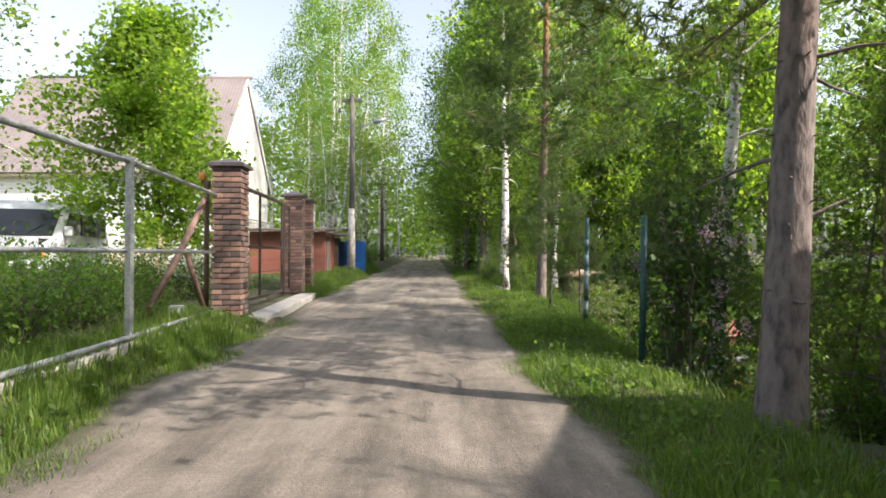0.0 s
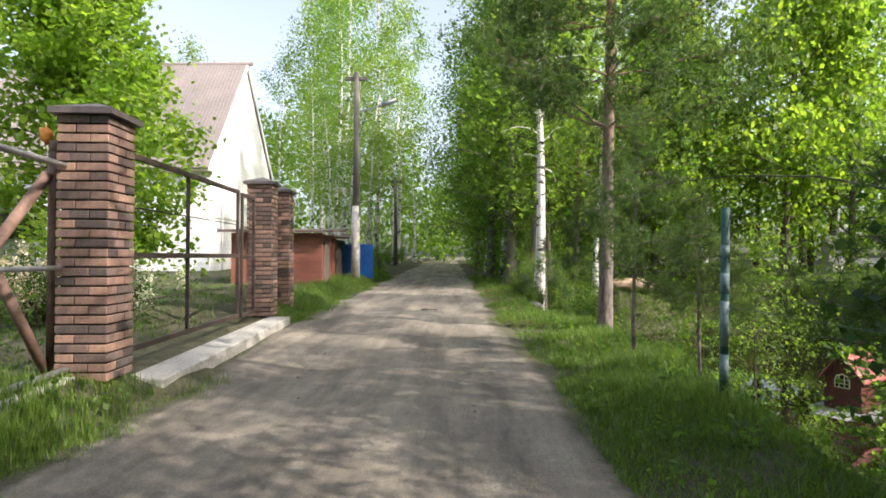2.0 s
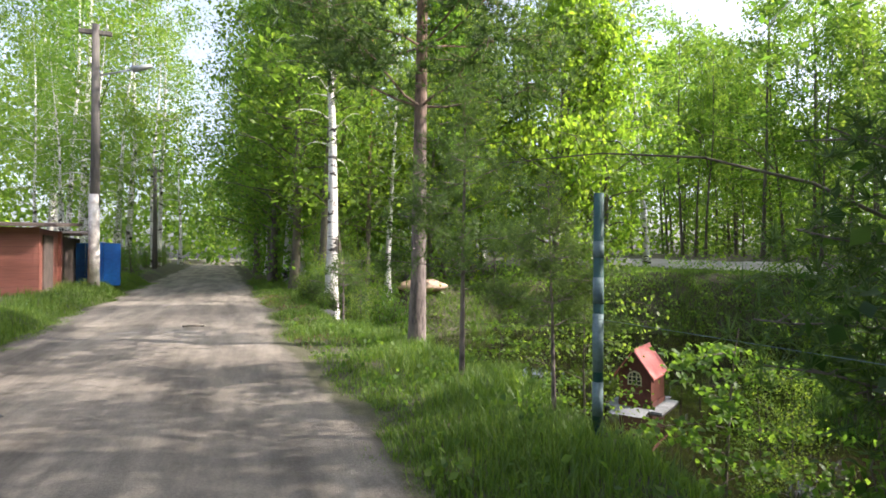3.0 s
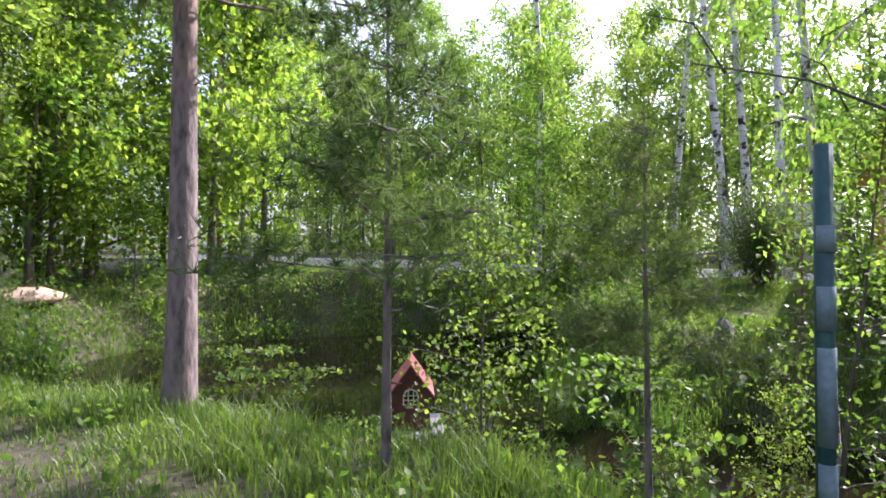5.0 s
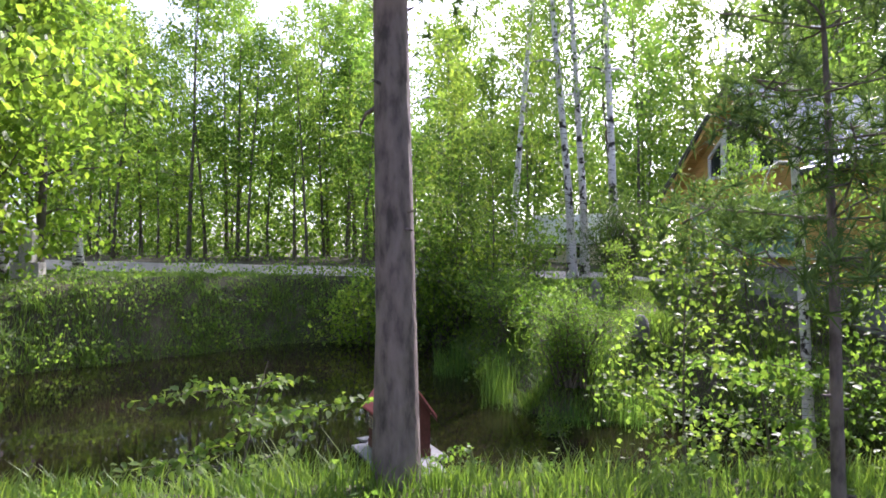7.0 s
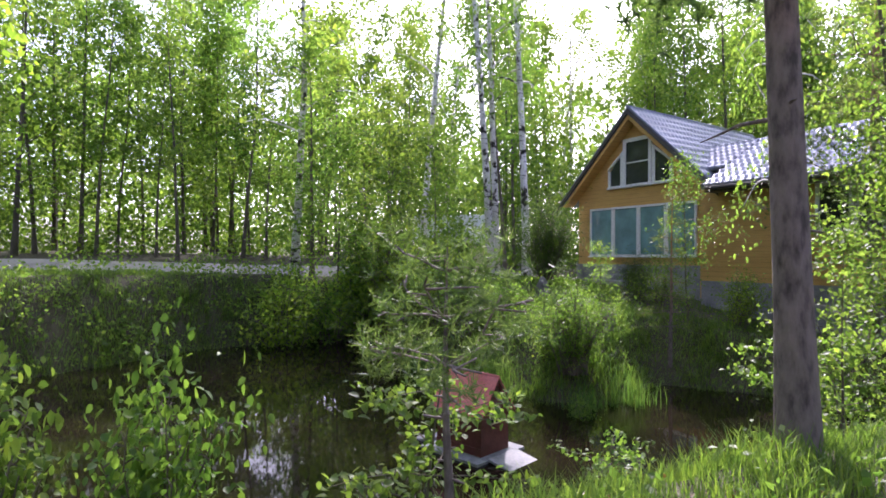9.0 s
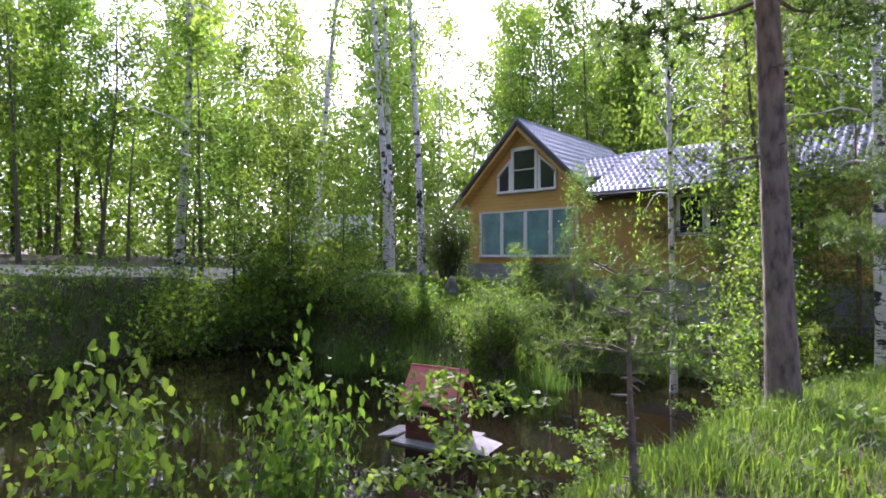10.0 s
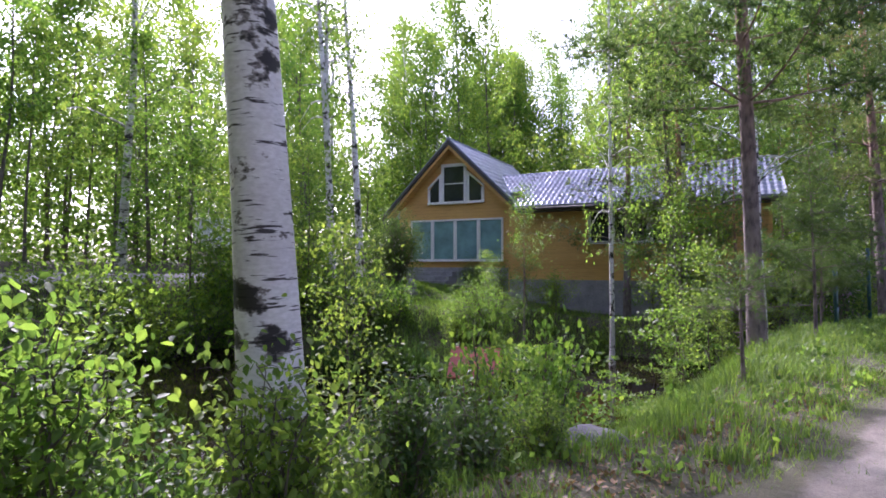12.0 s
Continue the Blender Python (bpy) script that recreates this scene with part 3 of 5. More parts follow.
def white_house():
    h = thing("house", pose(-12.9, 36.2, 0.3, 0, 0, 0), "white boarded house with a faded brown corrugated roof", "house")
    part("wall", prism([(-4.5, 0), (4.5, 0), (4.5, 5.9), (0, 12.1), (-4.5, 5.9)], "x", -13.7, 0), M_WHITEBOARD, h)
    rough_roof("roof", h, -14.3, 0.12, (-5.0, 5.4), (0, 12.3), M_SLATE, 1.7, 0.2, 0.03)
    rough_roof("roof", h, -14.3, 0.12, (5.0, 5.4), (0, 12.3), M_SLATE, 1.7, 0.2, 0.03)
    for s in (-1, 1):
        part("bargeboard", prism([(s * 5.0, 5.25), (s * 5.0, 5.5), (0, 12.45), (0, 12.15)], "x", 0.09, 0.16), M_WHITE, h, "white bargeboard")
    part("ridge_cap", tube([(-14.3, 0, 12.42), (0.4, 0, 12.42)], 0.12), M_SLATE, h)
    part("soffit", box(-14.2, 0.2, -4.95, -4.4, 5.3, 5.4), M_CREAM, h, "cream boxed eave")
    part("drainpipe", tube([(0.08, -3.2, 0.0), (0.08, -3.2, 4.6)], 0.07), M_WHITE, h)
    part("ledge", box(0.0, 0.06, -4.5, 4.5, 3.0, 3.12), M_WHITE, h)
    for x in (-11.5, -8.0, -4.0):
        fr = part("window_frame", box(x, x + 1.4, -4.56, -4.48, 1.2, 2.7, 0.01), M_WHITE, h)
        part("pane", box(x + 0.1, x + 0.66, -4.575, -4.562, 1.3, 2.6), M_GLASS, fr)
        part("pane", box(x + 0.74, x + 1.3, -4.575, -4.562, 1.3, 2.6), M_GLASS, fr)
    fr = part("window_frame", box(-0.02, 0.06, -1.0, 0.4, 1.2, 2.7, 0.01), M_WHITE, h)
    part("pane", box(0.062, 0.075, -0.9, 0.3, 1.3, 2.6), M_GLASS, fr)


white_house()


def far_house():
    h = thing("house", Matrix.LocRotScale((31.5, 7.9, 0.9), Euler((0, 0, radians(250))), (0.6, 0.6, 0.6)), "pale distant house with a light roof behind birches", "house")
    part("wall", prism([(-3, 0), (3, 0), (3, 2.1), (0, 4.6), (-3, 2.1)], "x", -3.5, 3.5), M_CREAM, h)
    rough_roof("roof", h, -3.9, 3.9, (-3.5, 1.9), (0, 4.8), M_WHITEWALL, 1.2, 0.3, 0.02)
    rough_roof("roof", h, -3.9, 3.9, (3.5, 1.9), (0, 4.8), M_WHITEWALL, 1.2, 0.3, 0.02)
    part("fascia", box(-3.9, 3.9, -3.56, -3.5, 1.8, 1.95), M_DARKTRIM, h)
    for x in (-2.2, 0.6):
        window(h, x, x + 1.2, 0.7, 1.7, -3.01)


far_house()

# ---- gate, pillars and fence by the lane ----
BRICKS = {}


def brick_mesh(length):
    if length not in BRICKS:
        BRICKS[length] = mesh_of("brick", box(-length / 2, length / 2, -0.055, 0.055, -0.033, 0.033, 0.006), M_BRICK)
    return BRICKS[length]


def pillar(x, y, z0, turn, courses=28):
    s, pitch = 0.43, 0.0805
    p = thing("gate_pillar", pose(x, y, z0, 0, 0, turn), "reddish brown brick gate pillar with a dark tin cap", "pillar", "gate pillars")
    part("core", box(-s / 2 + 0.03, s / 2 - 0.03, -s / 2 + 0.03, s / 2 - 0.03, 0, courses * pitch), M_MORTAR, p)
    for c in range(courses):
        z = (c + 0.5) * pitch
        for side in range(4):
            long_, short = 0.27, 0.148
            flip = (c + side) % 2
            at = -s / 2
            for length in ((long_, short) if flip else (short, long_)):
                ob = new("brick", brick_mesh(length))
                ob.parent = p
                a = side * math.pi / 2
                u, v = at + length / 2 + (0.002 if flip else 0.006), -s / 2 + 0.055
                ob.matrix_basis = pose(u * math.cos(a) - v * math.sin(a), u * math.sin(a) + v * math.cos(a), z, 0, 0, math.degrees(a) + random.uniform(-0.5, 0.5))
                at += length + 0.008
    h = courses * pitch
    bm = bmesh.new()
    e, t = s / 2 + 0.05, h + 0.05
    add_box(bm, -e, e, -e, e, h, t)
    tip = bm.verts.new((0, 0, t + 0.1))
    ring = [bm.verts.new((sx * e, sy * e, t + 0.002)) for sx, sy in ((-1, -1), (1, -1), (1, 1), (-1, 1))]
    for k in range(4):
        bm.faces.new((ring[k], ring[(k + 1) % 4], tip))
    part("cap", bm, M_CAP, p, "dark pyramid tin cap")
    return p


def gate(x0, y0, x1, y1, top, bars, mid):
    """A framed gate leaf from one point to another: bars and rails of square steel with rods between."""
    length, a = math.hypot(x1 - x0, y1 - y0), math.atan2(y1 - y0, x1 - x0)
    z = max(float(ground_z(x0, y0)), float(ground_z(x1, y1))) + 0.08
    g = thing("gate", pose(x0, y0, z, 0, 0, math.degrees(a)), "dark brown steel frame gate with open panels", "gate")
    for name, zz in (("bottom_rail", 0.05), ("middle_rail", mid), ("top_rail", top)):
        part(name, box(0.02, length - 0.02, -0.025, 0.025, zz - 0.03, zz + 0.03, 0.005), M_GATE, g)
    for k in range(bars):
        x = 0.04 + (length - 0.08) * k / (bars - 1)
        w = 0.024 if k in (0, bars - 1) else 0.014
        part("upright", box(x - w, x + w, -0.022, 0.022, 0.03, top, 0.004), M_GATE, g)
    for zz in (top * 0.26, top * 0.74):
        part("rod", tube([(0, 0, zz), (length, 0, zz)], 0.007, 6), M_GATE, g)
    return g


pillar(-3.27, 8.54, 0.24, 4)
pillar(-3.65, 13.65, 0.24, 4, 29)
pillar(-3.74, 14.95, 0.25, 4, 29)
gate(-3.4, 8.78, -3.64, 12.55, 2.02, 3, 1.0)
gate(-3.65, 12.68, -3.7, 13.38, 2.02, 2, 1.0)
gate(-3.7, 13.92, -3.74, 14.7, 1.9, 3, 0.98)
sl = part("threshold", box(-0.2, 0.2, 0, 4.9, -0.2, 0.0, 0.02), M_CONCRETE)
sl.matrix_world = pose(-3.0, 8.78, 0.172, 0.55, 0, 4)
tagged(sl, "pale worn concrete threshold strip before the gate", "threshold", kind="structure")


def fence():
    f = thing("fence", pose(0, 0, 0), "bare galvanised pipe fence frame without infill", "fence")
    for x, y in ((-3.12, 5.52), (-2.88, 2.3), (-2.7, -1.0), (-2.6, -4.3)):
        p = part("post", box(-0.032, 0.032, -0.032, 0.032, -0.15, 2.14, 0.006), M_GALV, f)
        p.location = (x, y, 0)
    ends = [(-3.43, 8.36), (-3.15, 5.56), (-2.92, 2.3), (-2.64, -4.5)]
    part("top_rail", tube([(x + 0.02, y, 2.1 - 0.012 * abs(y - 5)) for x, y in ends], 0.027, 8), M_GALV, f)
    part("middle_rail", tube([(x, y, 1.2) for x, y in ends], 0.021, 8), M_GALV, f)
    part("bottom_rail", tube([(x + 0.06, y, 0.35) for x, y in ends], 0.026, 8), M_GALV, f)


fence()
for x, y, ln_, turn in ((-3.19, 7.65, 1.3, 6), (-3.02, 5.0, 2.6, 4.5), (-2.85, 1.9, 3.4, 4)):
    kb = part("kerb", box(-0.06, 0.06, -ln_ / 2, ln_ / 2, -0.35, 0.0, 0.02), M_CONCRETE)
    kb.matrix_world = pose(x - 0.06, y, 0.3, 0, 0, turn)
    tagged(kb, "pale broken concrete strip under the pipe fence", "kerb", kind="structure")

for pts, r in (([(-3.62, 8.42, 2.0), (-3.72, 7.8, 1.15), (-3.85, 7.05, 0.25)], 0.045), ([(-3.68, 7.95, 1.2), (-3.6, 8.4, 0.3)], 0.04), ([(-3.6, 8.45, 0.2), (-3.6, 8.45, 2.2)], 0.036)):
    o = part("old_pipe_strut", tube(pts, r, 10), M_RUST)
    tagged(o, "rusty brown pipe strut leaning behind the fence", "strut", "pipe struts")
lamp = thing("gate_lamp", pose(-3.62, 8.5, 2.28), "small orange warning lamp on a rusty post", "lamp")
part("base", tube([(0, 0, -0.1), (0, 0, 0.02)], 0.05, 12), M_RUST, lamp)
part("lens", tube([(-0.06, 0, 0.0), (-0.07, -0.02, 0.03), (-0.07, -0.02, 0.12), (-0.06, 0, 0.14)], [0.04, 0.05, 0.05, 0.03], 14), M_ORANGE, lamp, "orange plastic lens")
bx = part("white_block", box(-0.09, 0.09, -0.08, 0.08, 0, 0.2, 0.012), M_WHITE)
bx.matrix_world = pose(-3.62, 7.55, 0.27, 0, 0, 10)
tagged(bx, "small white plastic block beside the kerb", "block")

# ---- van in the yard ----


def van():
    v = thing("van", pose(-10.9, 15.1, 0.27, 0, 0, 107), "white minibus with a short bonnet parked behind garden shrubs", "van")
    # local -x points to the front, y across
    body = [(-2.45, 0.4), (-2.52, 0.62), (-2.46, 1.02), (-2.2, 1.14), (-1.62, 1.3), (-0.95, 2.08), (-0.6, 2.3), (2.35, 2.36), (2.52, 2.2), (2.6, 1.2), (2.58, 0.5), (2.42, 0.36), (-2.3, 0.36)]
    bm = bmesh.new()
    add_prism(bm, body, "y", -0.95, 0.95)
    for q in bm.verts:
        q.co.y *= 1.0 - 0.14 * max(0.0, (q.co.z - 1.2) / 1.2) - (0.07 if q.co.x < -2.15 else 0.0)
    bmesh.ops.bevel(bm, geom=bm.edges[:], offset=0.07, segments=3, affect="EDGES", profile=0.5)
    part("body", bm, M_CAR, v)
    part("windscreen", prism([(-1.6, 1.345), (-1.02, 2.02), (-1.05, 2.045), (-1.63, 1.37)], "y", -0.76, 0.76, 0.008), M_GLASS, v)
    for s in (-1, 1):
        for x0, x1 in ((-1.12, -0.15), (0.0, 1.1), (1.22, 2.3)):
            part("side_window", prism([(x0 - (0.22 if x0 < -1 else 0), 1.4), (x1, 1.4), (x1, 1.98), (x0 + (0.28 if x0 < -1 else 0), 1.98)], "y", s * 0.905 - 0.02, s * 0.905 + 0.012), M_GLASS, v)
        for x in (-1.6, 1.5):
            wh = part("wheel", tube([(x, s * 0.75, 0.33), (x, s * 0.965, 0.33)], 0.33, 24), M_TYRE, v)
            part("rim", tube([(x, s * 0.965, 0.33), (x, s * 0.98, 0.33)], 0.2, 20), M_CHROME, wh)
        part("tail_light", box(2.5, 2.62, s * 0.82 - 0.06, s * 0.82 + 0.06, 0.85, 1.4, 0.02), M_REDLENS, v, "red tail light")
        part("headlight", box(-2.52, -2.4, s * 0.66 - 0.15, s * 0.66 + 0.15, 0.78, 0.98, 0.025), M_CHROME, v, "clear headlight")
        part("indicator", box(-2.51, -2.36, s * 0.845 - 0.03, s * 0.845 + 0.03, 0.78, 0.98, 0.02), M_ORANGE, v)
        m = part("mirror", box(-1.5, -1.4, s * 1.06 - 0.09, s * 1.06 + 0.09, 1.36, 1.6, 0.025), M_CAR, v)
        part("mirror_arm", tube([(-1.42, s * 0.88, 1.38), (-1.45, s * 1.0, 1.42)], 0.02, 6), M_TYRE, m)
        part("wiper", tube([(-1.66, s * 0.1, 1.345), (-1.42, s * 0.5, 1.63)], 0.01, 5), M_TYRE, v)
    for z in (0.8, 0.87, 0.94):
        part("grille_slot", box(-2.535, -2.47, -0.46, 0.46, z - 0.022, z + 0.022, 0.004), M_TYRE, v, "black grille slot")
    part("badge", box(-2.5, -2.44, -0.16, 0.16, 1.0, 1.05, 0.006), M_REDLENS, v, "red strip above the grille")
    part("bonnet_seam", box(-2.3, -1.66, -0.72, -0.7, 1.1, 1.27), M_TYRE, v)
    part("rear_window", box(2.55, 2.6, -0.68, 0.68, 1.35, 2.0, 0.01), M_GLASS, v)
    part("bumper", box(2.5, 2.7, -0.9, 0.9, 0.4, 0.62, 0.04), M_TYRE, v, "black bumper")
    part("front_bumper", box(-2.66, -2.42, -0.9, 0.9, 0.42, 0.68, 0.05), M_CAR, v)
    part("air_intake", box(-2.675, -2.64, -0.5, 0.5, 0.47, 0.56, 0.006), M_TYRE, v)


van()

# ---- sheds and poles further up the lane ----


def shed():
    s = thing("shed", pose(-5.3, 22.6, 0.3, 0, 0, 4), "low red-brown board shed with a sagging roof", "shed")
    part("wall", box(-2.2, 0.6, -1.2, 1.4, -0.2, 1.75), M_SHED, s)
    part("roof", prism([(-1.6, 1.75), (1.8, 1.95), (1.8, 2.03), (-1.6, 1.83)], "x", -2.5, 1.1, 0.01), M_SHEDDARK, s, "dark felted roof")
    part("door", box(0.6, 0.64, -0.5, 0.5, 0.0, 1.6, 0.006), M_SHEDDARK, s, "dark plank door")
    for y in (-1.15, 1.35):
        part("corner_post", box(0.55, 0.68, y - 0.06, y + 0.06, -0.2, 1.76), M_SHED, s)
    t = thing("lean_to", pose(-4.9, 25.6, 0.35, 0, 0, 4), "dark open lean-to shed with old boards", "shed")
    part("wall", box(-2.2, 0.0, -1.0, 1.6, -0.2, 1.6), M_SHEDDARK, t)
    part("roof", prism([(-1.3, 1.6), (1.9, 1.8), (1.9, 1.88), (-1.3, 1.68)], "x", -2.5, 0.5, 0.01), M_SHEDDARK, t)


shed()
bf = thing("blue_fence", pose(-4.35, 27.6, 0.4, 0, 0, 84), "bright blue sheet fence panel beside the sheds", "fence")
for k in range(6):
    part("sheet", box(-1.6 + 0.55 * k, -1.06 + 0.55 * k, -0.02 + 0.012 * (k % 2), 0.02 + 0.012 * (k % 2), 0.05, 1.45, 0.008), M_BLUE, bf)
bw = thing("blue_board", pose(-5.3, 26.5, 0.4, 0, 0, 4), "bright blue board wall facing the lane", "fence")
for k in range(4):
    part("sheet", box(-0.4 + 0.5 * k, 0.09 + 0.5 * k, -0.02 + 0.012 * (k % 2), 0.02 + 0.012 * (k % 2), 0.0, 1.4, 0.008), M_BLUE, bw)


def utility_pole(x, y, height, lamp_arm):
    z = float(ground_z(x, y))
    p = thing("utility_pole", pose(x, y, z - 0.2), "weathered wooden utility pole with a whitewashed foot" if lamp_arm else "dark slender wooden utility pole far up the lane", "pole", "utility poles")
    part("shaft", tube([(0, 0, 0), (0.02, 0, height * 0.5), (0.0, 0, height)], [0.15, 0.125, 0.1], 12), M_WOODPOLE, p)
    part("crossarm", box(-0.42, 0.42, -0.06, 0.06, height - 0.3, height - 0.17, 0.01), M_WOODPOLE, p)
    for s in (-0.3, 0.3):
        part("insulator", tube([(s, 0, height - 0.1), (s, 0, height + 0.02)], [0.03, 0.02], 8), M_WHITE, p)
    if lamp_arm:
        part("whitewash", tube([(0, 0, 0.1), (0.0, 0, 2.9)], [0.158, 0.145], 12), M_WHITEWASH, p, "flaking white foot")
        part("bracket", tube([(0.08, 0, height - 1.5), (0.7, 0, height - 1.3), (1.15, 0, height - 1.15)], 0.03, 8), M_GALV, p)
        part("lamp_head", tube([(0.95, 0, height - 1.22), (1.5, 0, height - 1.04)], [0.1, 0.07], 10), M_GALV, p, "grey street lamp head")
        part("cable", tube([(0, 0.05, height - 0.6), (0.4, 0.1, height - 1.3), (0.1, 0.08, height - 2.4)], 0.012, 6), M_TYRE, p)
    return p


utility_pole(-4.0, 24.3, 7.9, True)
utility_pole(-4.75, 43.0, 6.4, False)

# ---- green fence posts and wire on the pond side ----
for k, (x, y, top) in enumerate(((2.26, 8.8, 1.75), (2.2, 6.15, 1.6))):
    z = float(ground_z(x, y)) - 0.1
    p = thing("fence_post", pose(x, y, z, 0.6 * k, 0.8, 0), "green metal fence post with paint flaking to grey" if k == 0 else "dark green metal fence post among shrubs", "post", "fence posts")
    part("shaft", tube([(0, 0, 0), (0, 0, top - z)], 0.036, 12), M_POST, p)
    if k == 0:
        for a, b in ((0.55, 0.95), (1.02, 1.2), (0.25, 0.48), (1.34, 1.45)):
            part("worn_patch", tube([(-0.004, -0.004, a), (-0.004, -0.004, b)], 0.0372, 12), M_WORN, p, "paint worn to grey metal")
wr = part("wire", tube([(2.22, 6.15, 0.9), (2.26, 8.8, 0.88)], 0.002, 5), M_WORN)
tagged(wr, "thin grey fence wire strung between posts", "wire")

# ---- duck house on the pond ----


def duck_house():
    d = thing("duck_house", pose(6.81, 13.77, WATER_Z, 0, 0, 32.6), "dark red floating duck house with a pink-red roof", "duck house")
    w, dp, wall, ridge, rw, rl = 0.28, 0.4, 0.66, 1.02, 0.35, 0.47
    for k in range(5):
        y = -0.5 + 0.2 * k
        part("float_plank", box(-0.52, 0.52, y + 0.004, y + 0.196, -0.05, 0.035, 0.006), M_DECK, d, "grey weathered float plank")
    # the gable with the arched window looks along -x
    part("wall", prism([(-w, 0.04), (w, 0.04), (w, wall), (0, ridge - 0.04), (-w, wall)], "x", -dp, dp), M_DUCKWALL, d)
    for s in (-1, 1):
        part("roof_slab", prism([(s * rw, 0.545), (s * rw, 0.575), (0, ridge + 0.03), (0, ridge)], "x", -rl, rl, 0.004), M_DUCKROOF, d)
        part("bargeboard", prism([(s * (rw - 0.005), 0.505), (s * (rw - 0.005), 0.543), (0, ridge - 0.002), (0, ridge - 0.045)], "x", -rl, -rl + 0.02), M_DUCKWALL, d)
    part("ridge_strip", tube([(-rl, 0, ridge + 0.028), (rl, 0, ridge + 0.028)], 0.014, 8), M_DUCKROOF, d)
    arch = [(-0.12, 0.42), (0.12, 0.42), (0.12, 0.56), (0.085, 0.635), (0, 0.67), (-0.085, 0.635), (-0.12, 0.56)]
    inner = [(-0.1, 0.44), (0.1, 0.44), (0.1, 0.552), (0.07, 0.617), (0, 0.648), (-0.07, 0.617), (-0.1, 0.552)]
    fr = part("window_frame", prism(arch, "x", -dp - 0.014, -dp + 0.01), M_CREAM, d, "cream arched window frame")
    part("pane", prism(inner, "x", -dp - 0.018, -dp - 0.014), M_GLASS, fr)
    for y in (-0.04, 0.04):
        part("glazing_bar", box(-dp - 0.026, -dp - 0.018, y - 0.007, y + 0.007, 0.43, 0.64), M_CREAM, fr)
    for z in (0.5, 0.565):
        part("glazing_bar", box(-dp - 0.026, -dp - 0.0182, -0.11, 0.11, z - 0.006, z + 0.006), M_CREAM, fr)
    # two small square windows under the long eave
    for x in (0.02, 0.24):
        fr = part("side_window", box(x, x + 0.13, w, w + 0.012, 0.3, 0.46, 0.003), M_CREAM, d, "small cream square window")
        part("pane", box(x + 0.018, x + 0.112, w + 0.012, w + 0.016, 0.318, 0.442), M_GLASS, fr)
        part("glazing_bar", box(x + 0.06, x + 0.07, w + 0.016, w + 0.022, 0.31, 0.45), M_CREAM, fr)
        part("glazing_bar", box(x + 0.01, x + 0.12, w + 0.0162, w + 0.022, 0.375, 0.385), M_CREAM, fr)
    # landing boards sloping into the water at both ends
    for s in (-1, 1):
        part("landing_board", prism([(s * 0.53, 0.03), (s * 0.53, 0.065), (s * 1.0, -0.02), (s * 1.0, -0.055)], "y", -0.28, 0.3, 0.004), M_DECK, d, "pale grey landing board")
    for s in (-1, 1):
        part("skirt", box(-dp, dp, s * w - 0.012, s * w + 0.012, 0.04, 0.14, 0.003), M_DUCKWALL, d)


duck_house()

# ---- stones and mounds ----


def boulder(x, y, rx, ry_, rz, label, material=None, name="boulder", category="rock"):
    bm = bmesh.new()
    bmesh.ops.create_icosphere(bm, subdivisions=3, radius=1)
    for v in bm.verts:
        k = 1 + 0.22 * noise.noise(v.co * 1.6 + Vector((x, y, 0))) + 0.07 * noise.noise(v.co * 5)
        v.co = Vector((v.co.x * rx, v.co.y * ry_, v.co.z * rz)) * k
    for f in bm.faces:
        f.smooth = True
    o = part(name, bm, material or M_STONE)
    o.location = (x, y, float(ground_z(x, y)) + rz * 0.35)
    return tagged(o, label, category)


boulder(1.7, 17.95, 0.26, 0.17, 0.13, "dark grey boulder in the verge grass")
boulder(10.6, 9.6, 0.2, 0.16, 0.33, "dark upright stone on the lawn")
boulder(13.2, 10.0, 0.2, 0.17, 0.36, "grey upright stone beside the dark shrub")
boulder(6.3, 24.9, 0.9, 0.5, 0.25, "bare reddish sand heap on the pond bank", M_SAND, "sand_mound", "sand mound")
boulder(1.9, 17.45, 0.12, 0.1, 0.08, "small grey stone in the grass")
mon = thing("stone_marker", pose(14.35, 26.0, float(ground_z(14.35, 26)) - 0.05, 0, 0, 30), "pale stone marker standing beside the gravel road", "marker")
part("plinth", box(-0.45, 0.45, -0.35, 0.35, 0, 0.5, 0.03), M_CONCRETE, mon)
part("stone", prism([(-0.35, 0.5), (0.35, 0.5), (0.32, 1.35), (0.2, 1.5), (-0.22, 1.45), (-0.34, 1.3)], "y", -0.16, 0.16, 0.03), M_CONCRETE, mon)
bm = bmesh.new()
ridge_rows = []
for i in range(25):
    u = i / 24
    x, y = -2.1 + 1.75 * u, 15.9 - 0.15 * math.sin(3 * u) - 0.25 * u
    row = []
    for k in range(7):
        q = (k - 3) / 3
        hgt = 0.05 * math.sin(math.pi * u) ** 0.6 * (1 - q * q) * (0.75 + 0.25 * math.sin(11 * u))
        yy = y + 0.2 * q
        row.append(bm.verts.new((x, yy, float(road_z(x, yy)) - 0.012 + hgt)))
    ridge_rows.append(row)
for ra, rb in zip(ridge_rows, ridge_rows[1:]):
    for k in range(6):
        bm.faces.new((ra[k], rb[k], rb[k + 1], ra[k + 1])).smooth = True
tagged(part("sand_ridge", bm, M_SANDPALE), "low pale sand ridge scraped across the lane", "sand ridge", kind="structure")
stick = part("stick", tube([(-0.95, 16.1, 0.13), (-0.78, 16.03, 0.15), (-0.6, 16.1, 0.13)], [0.02, 0.028, 0.016], 7), M_TWIG)
tagged(stick, "short pale stick lying on the lane", "stick")

# ---- plants ----


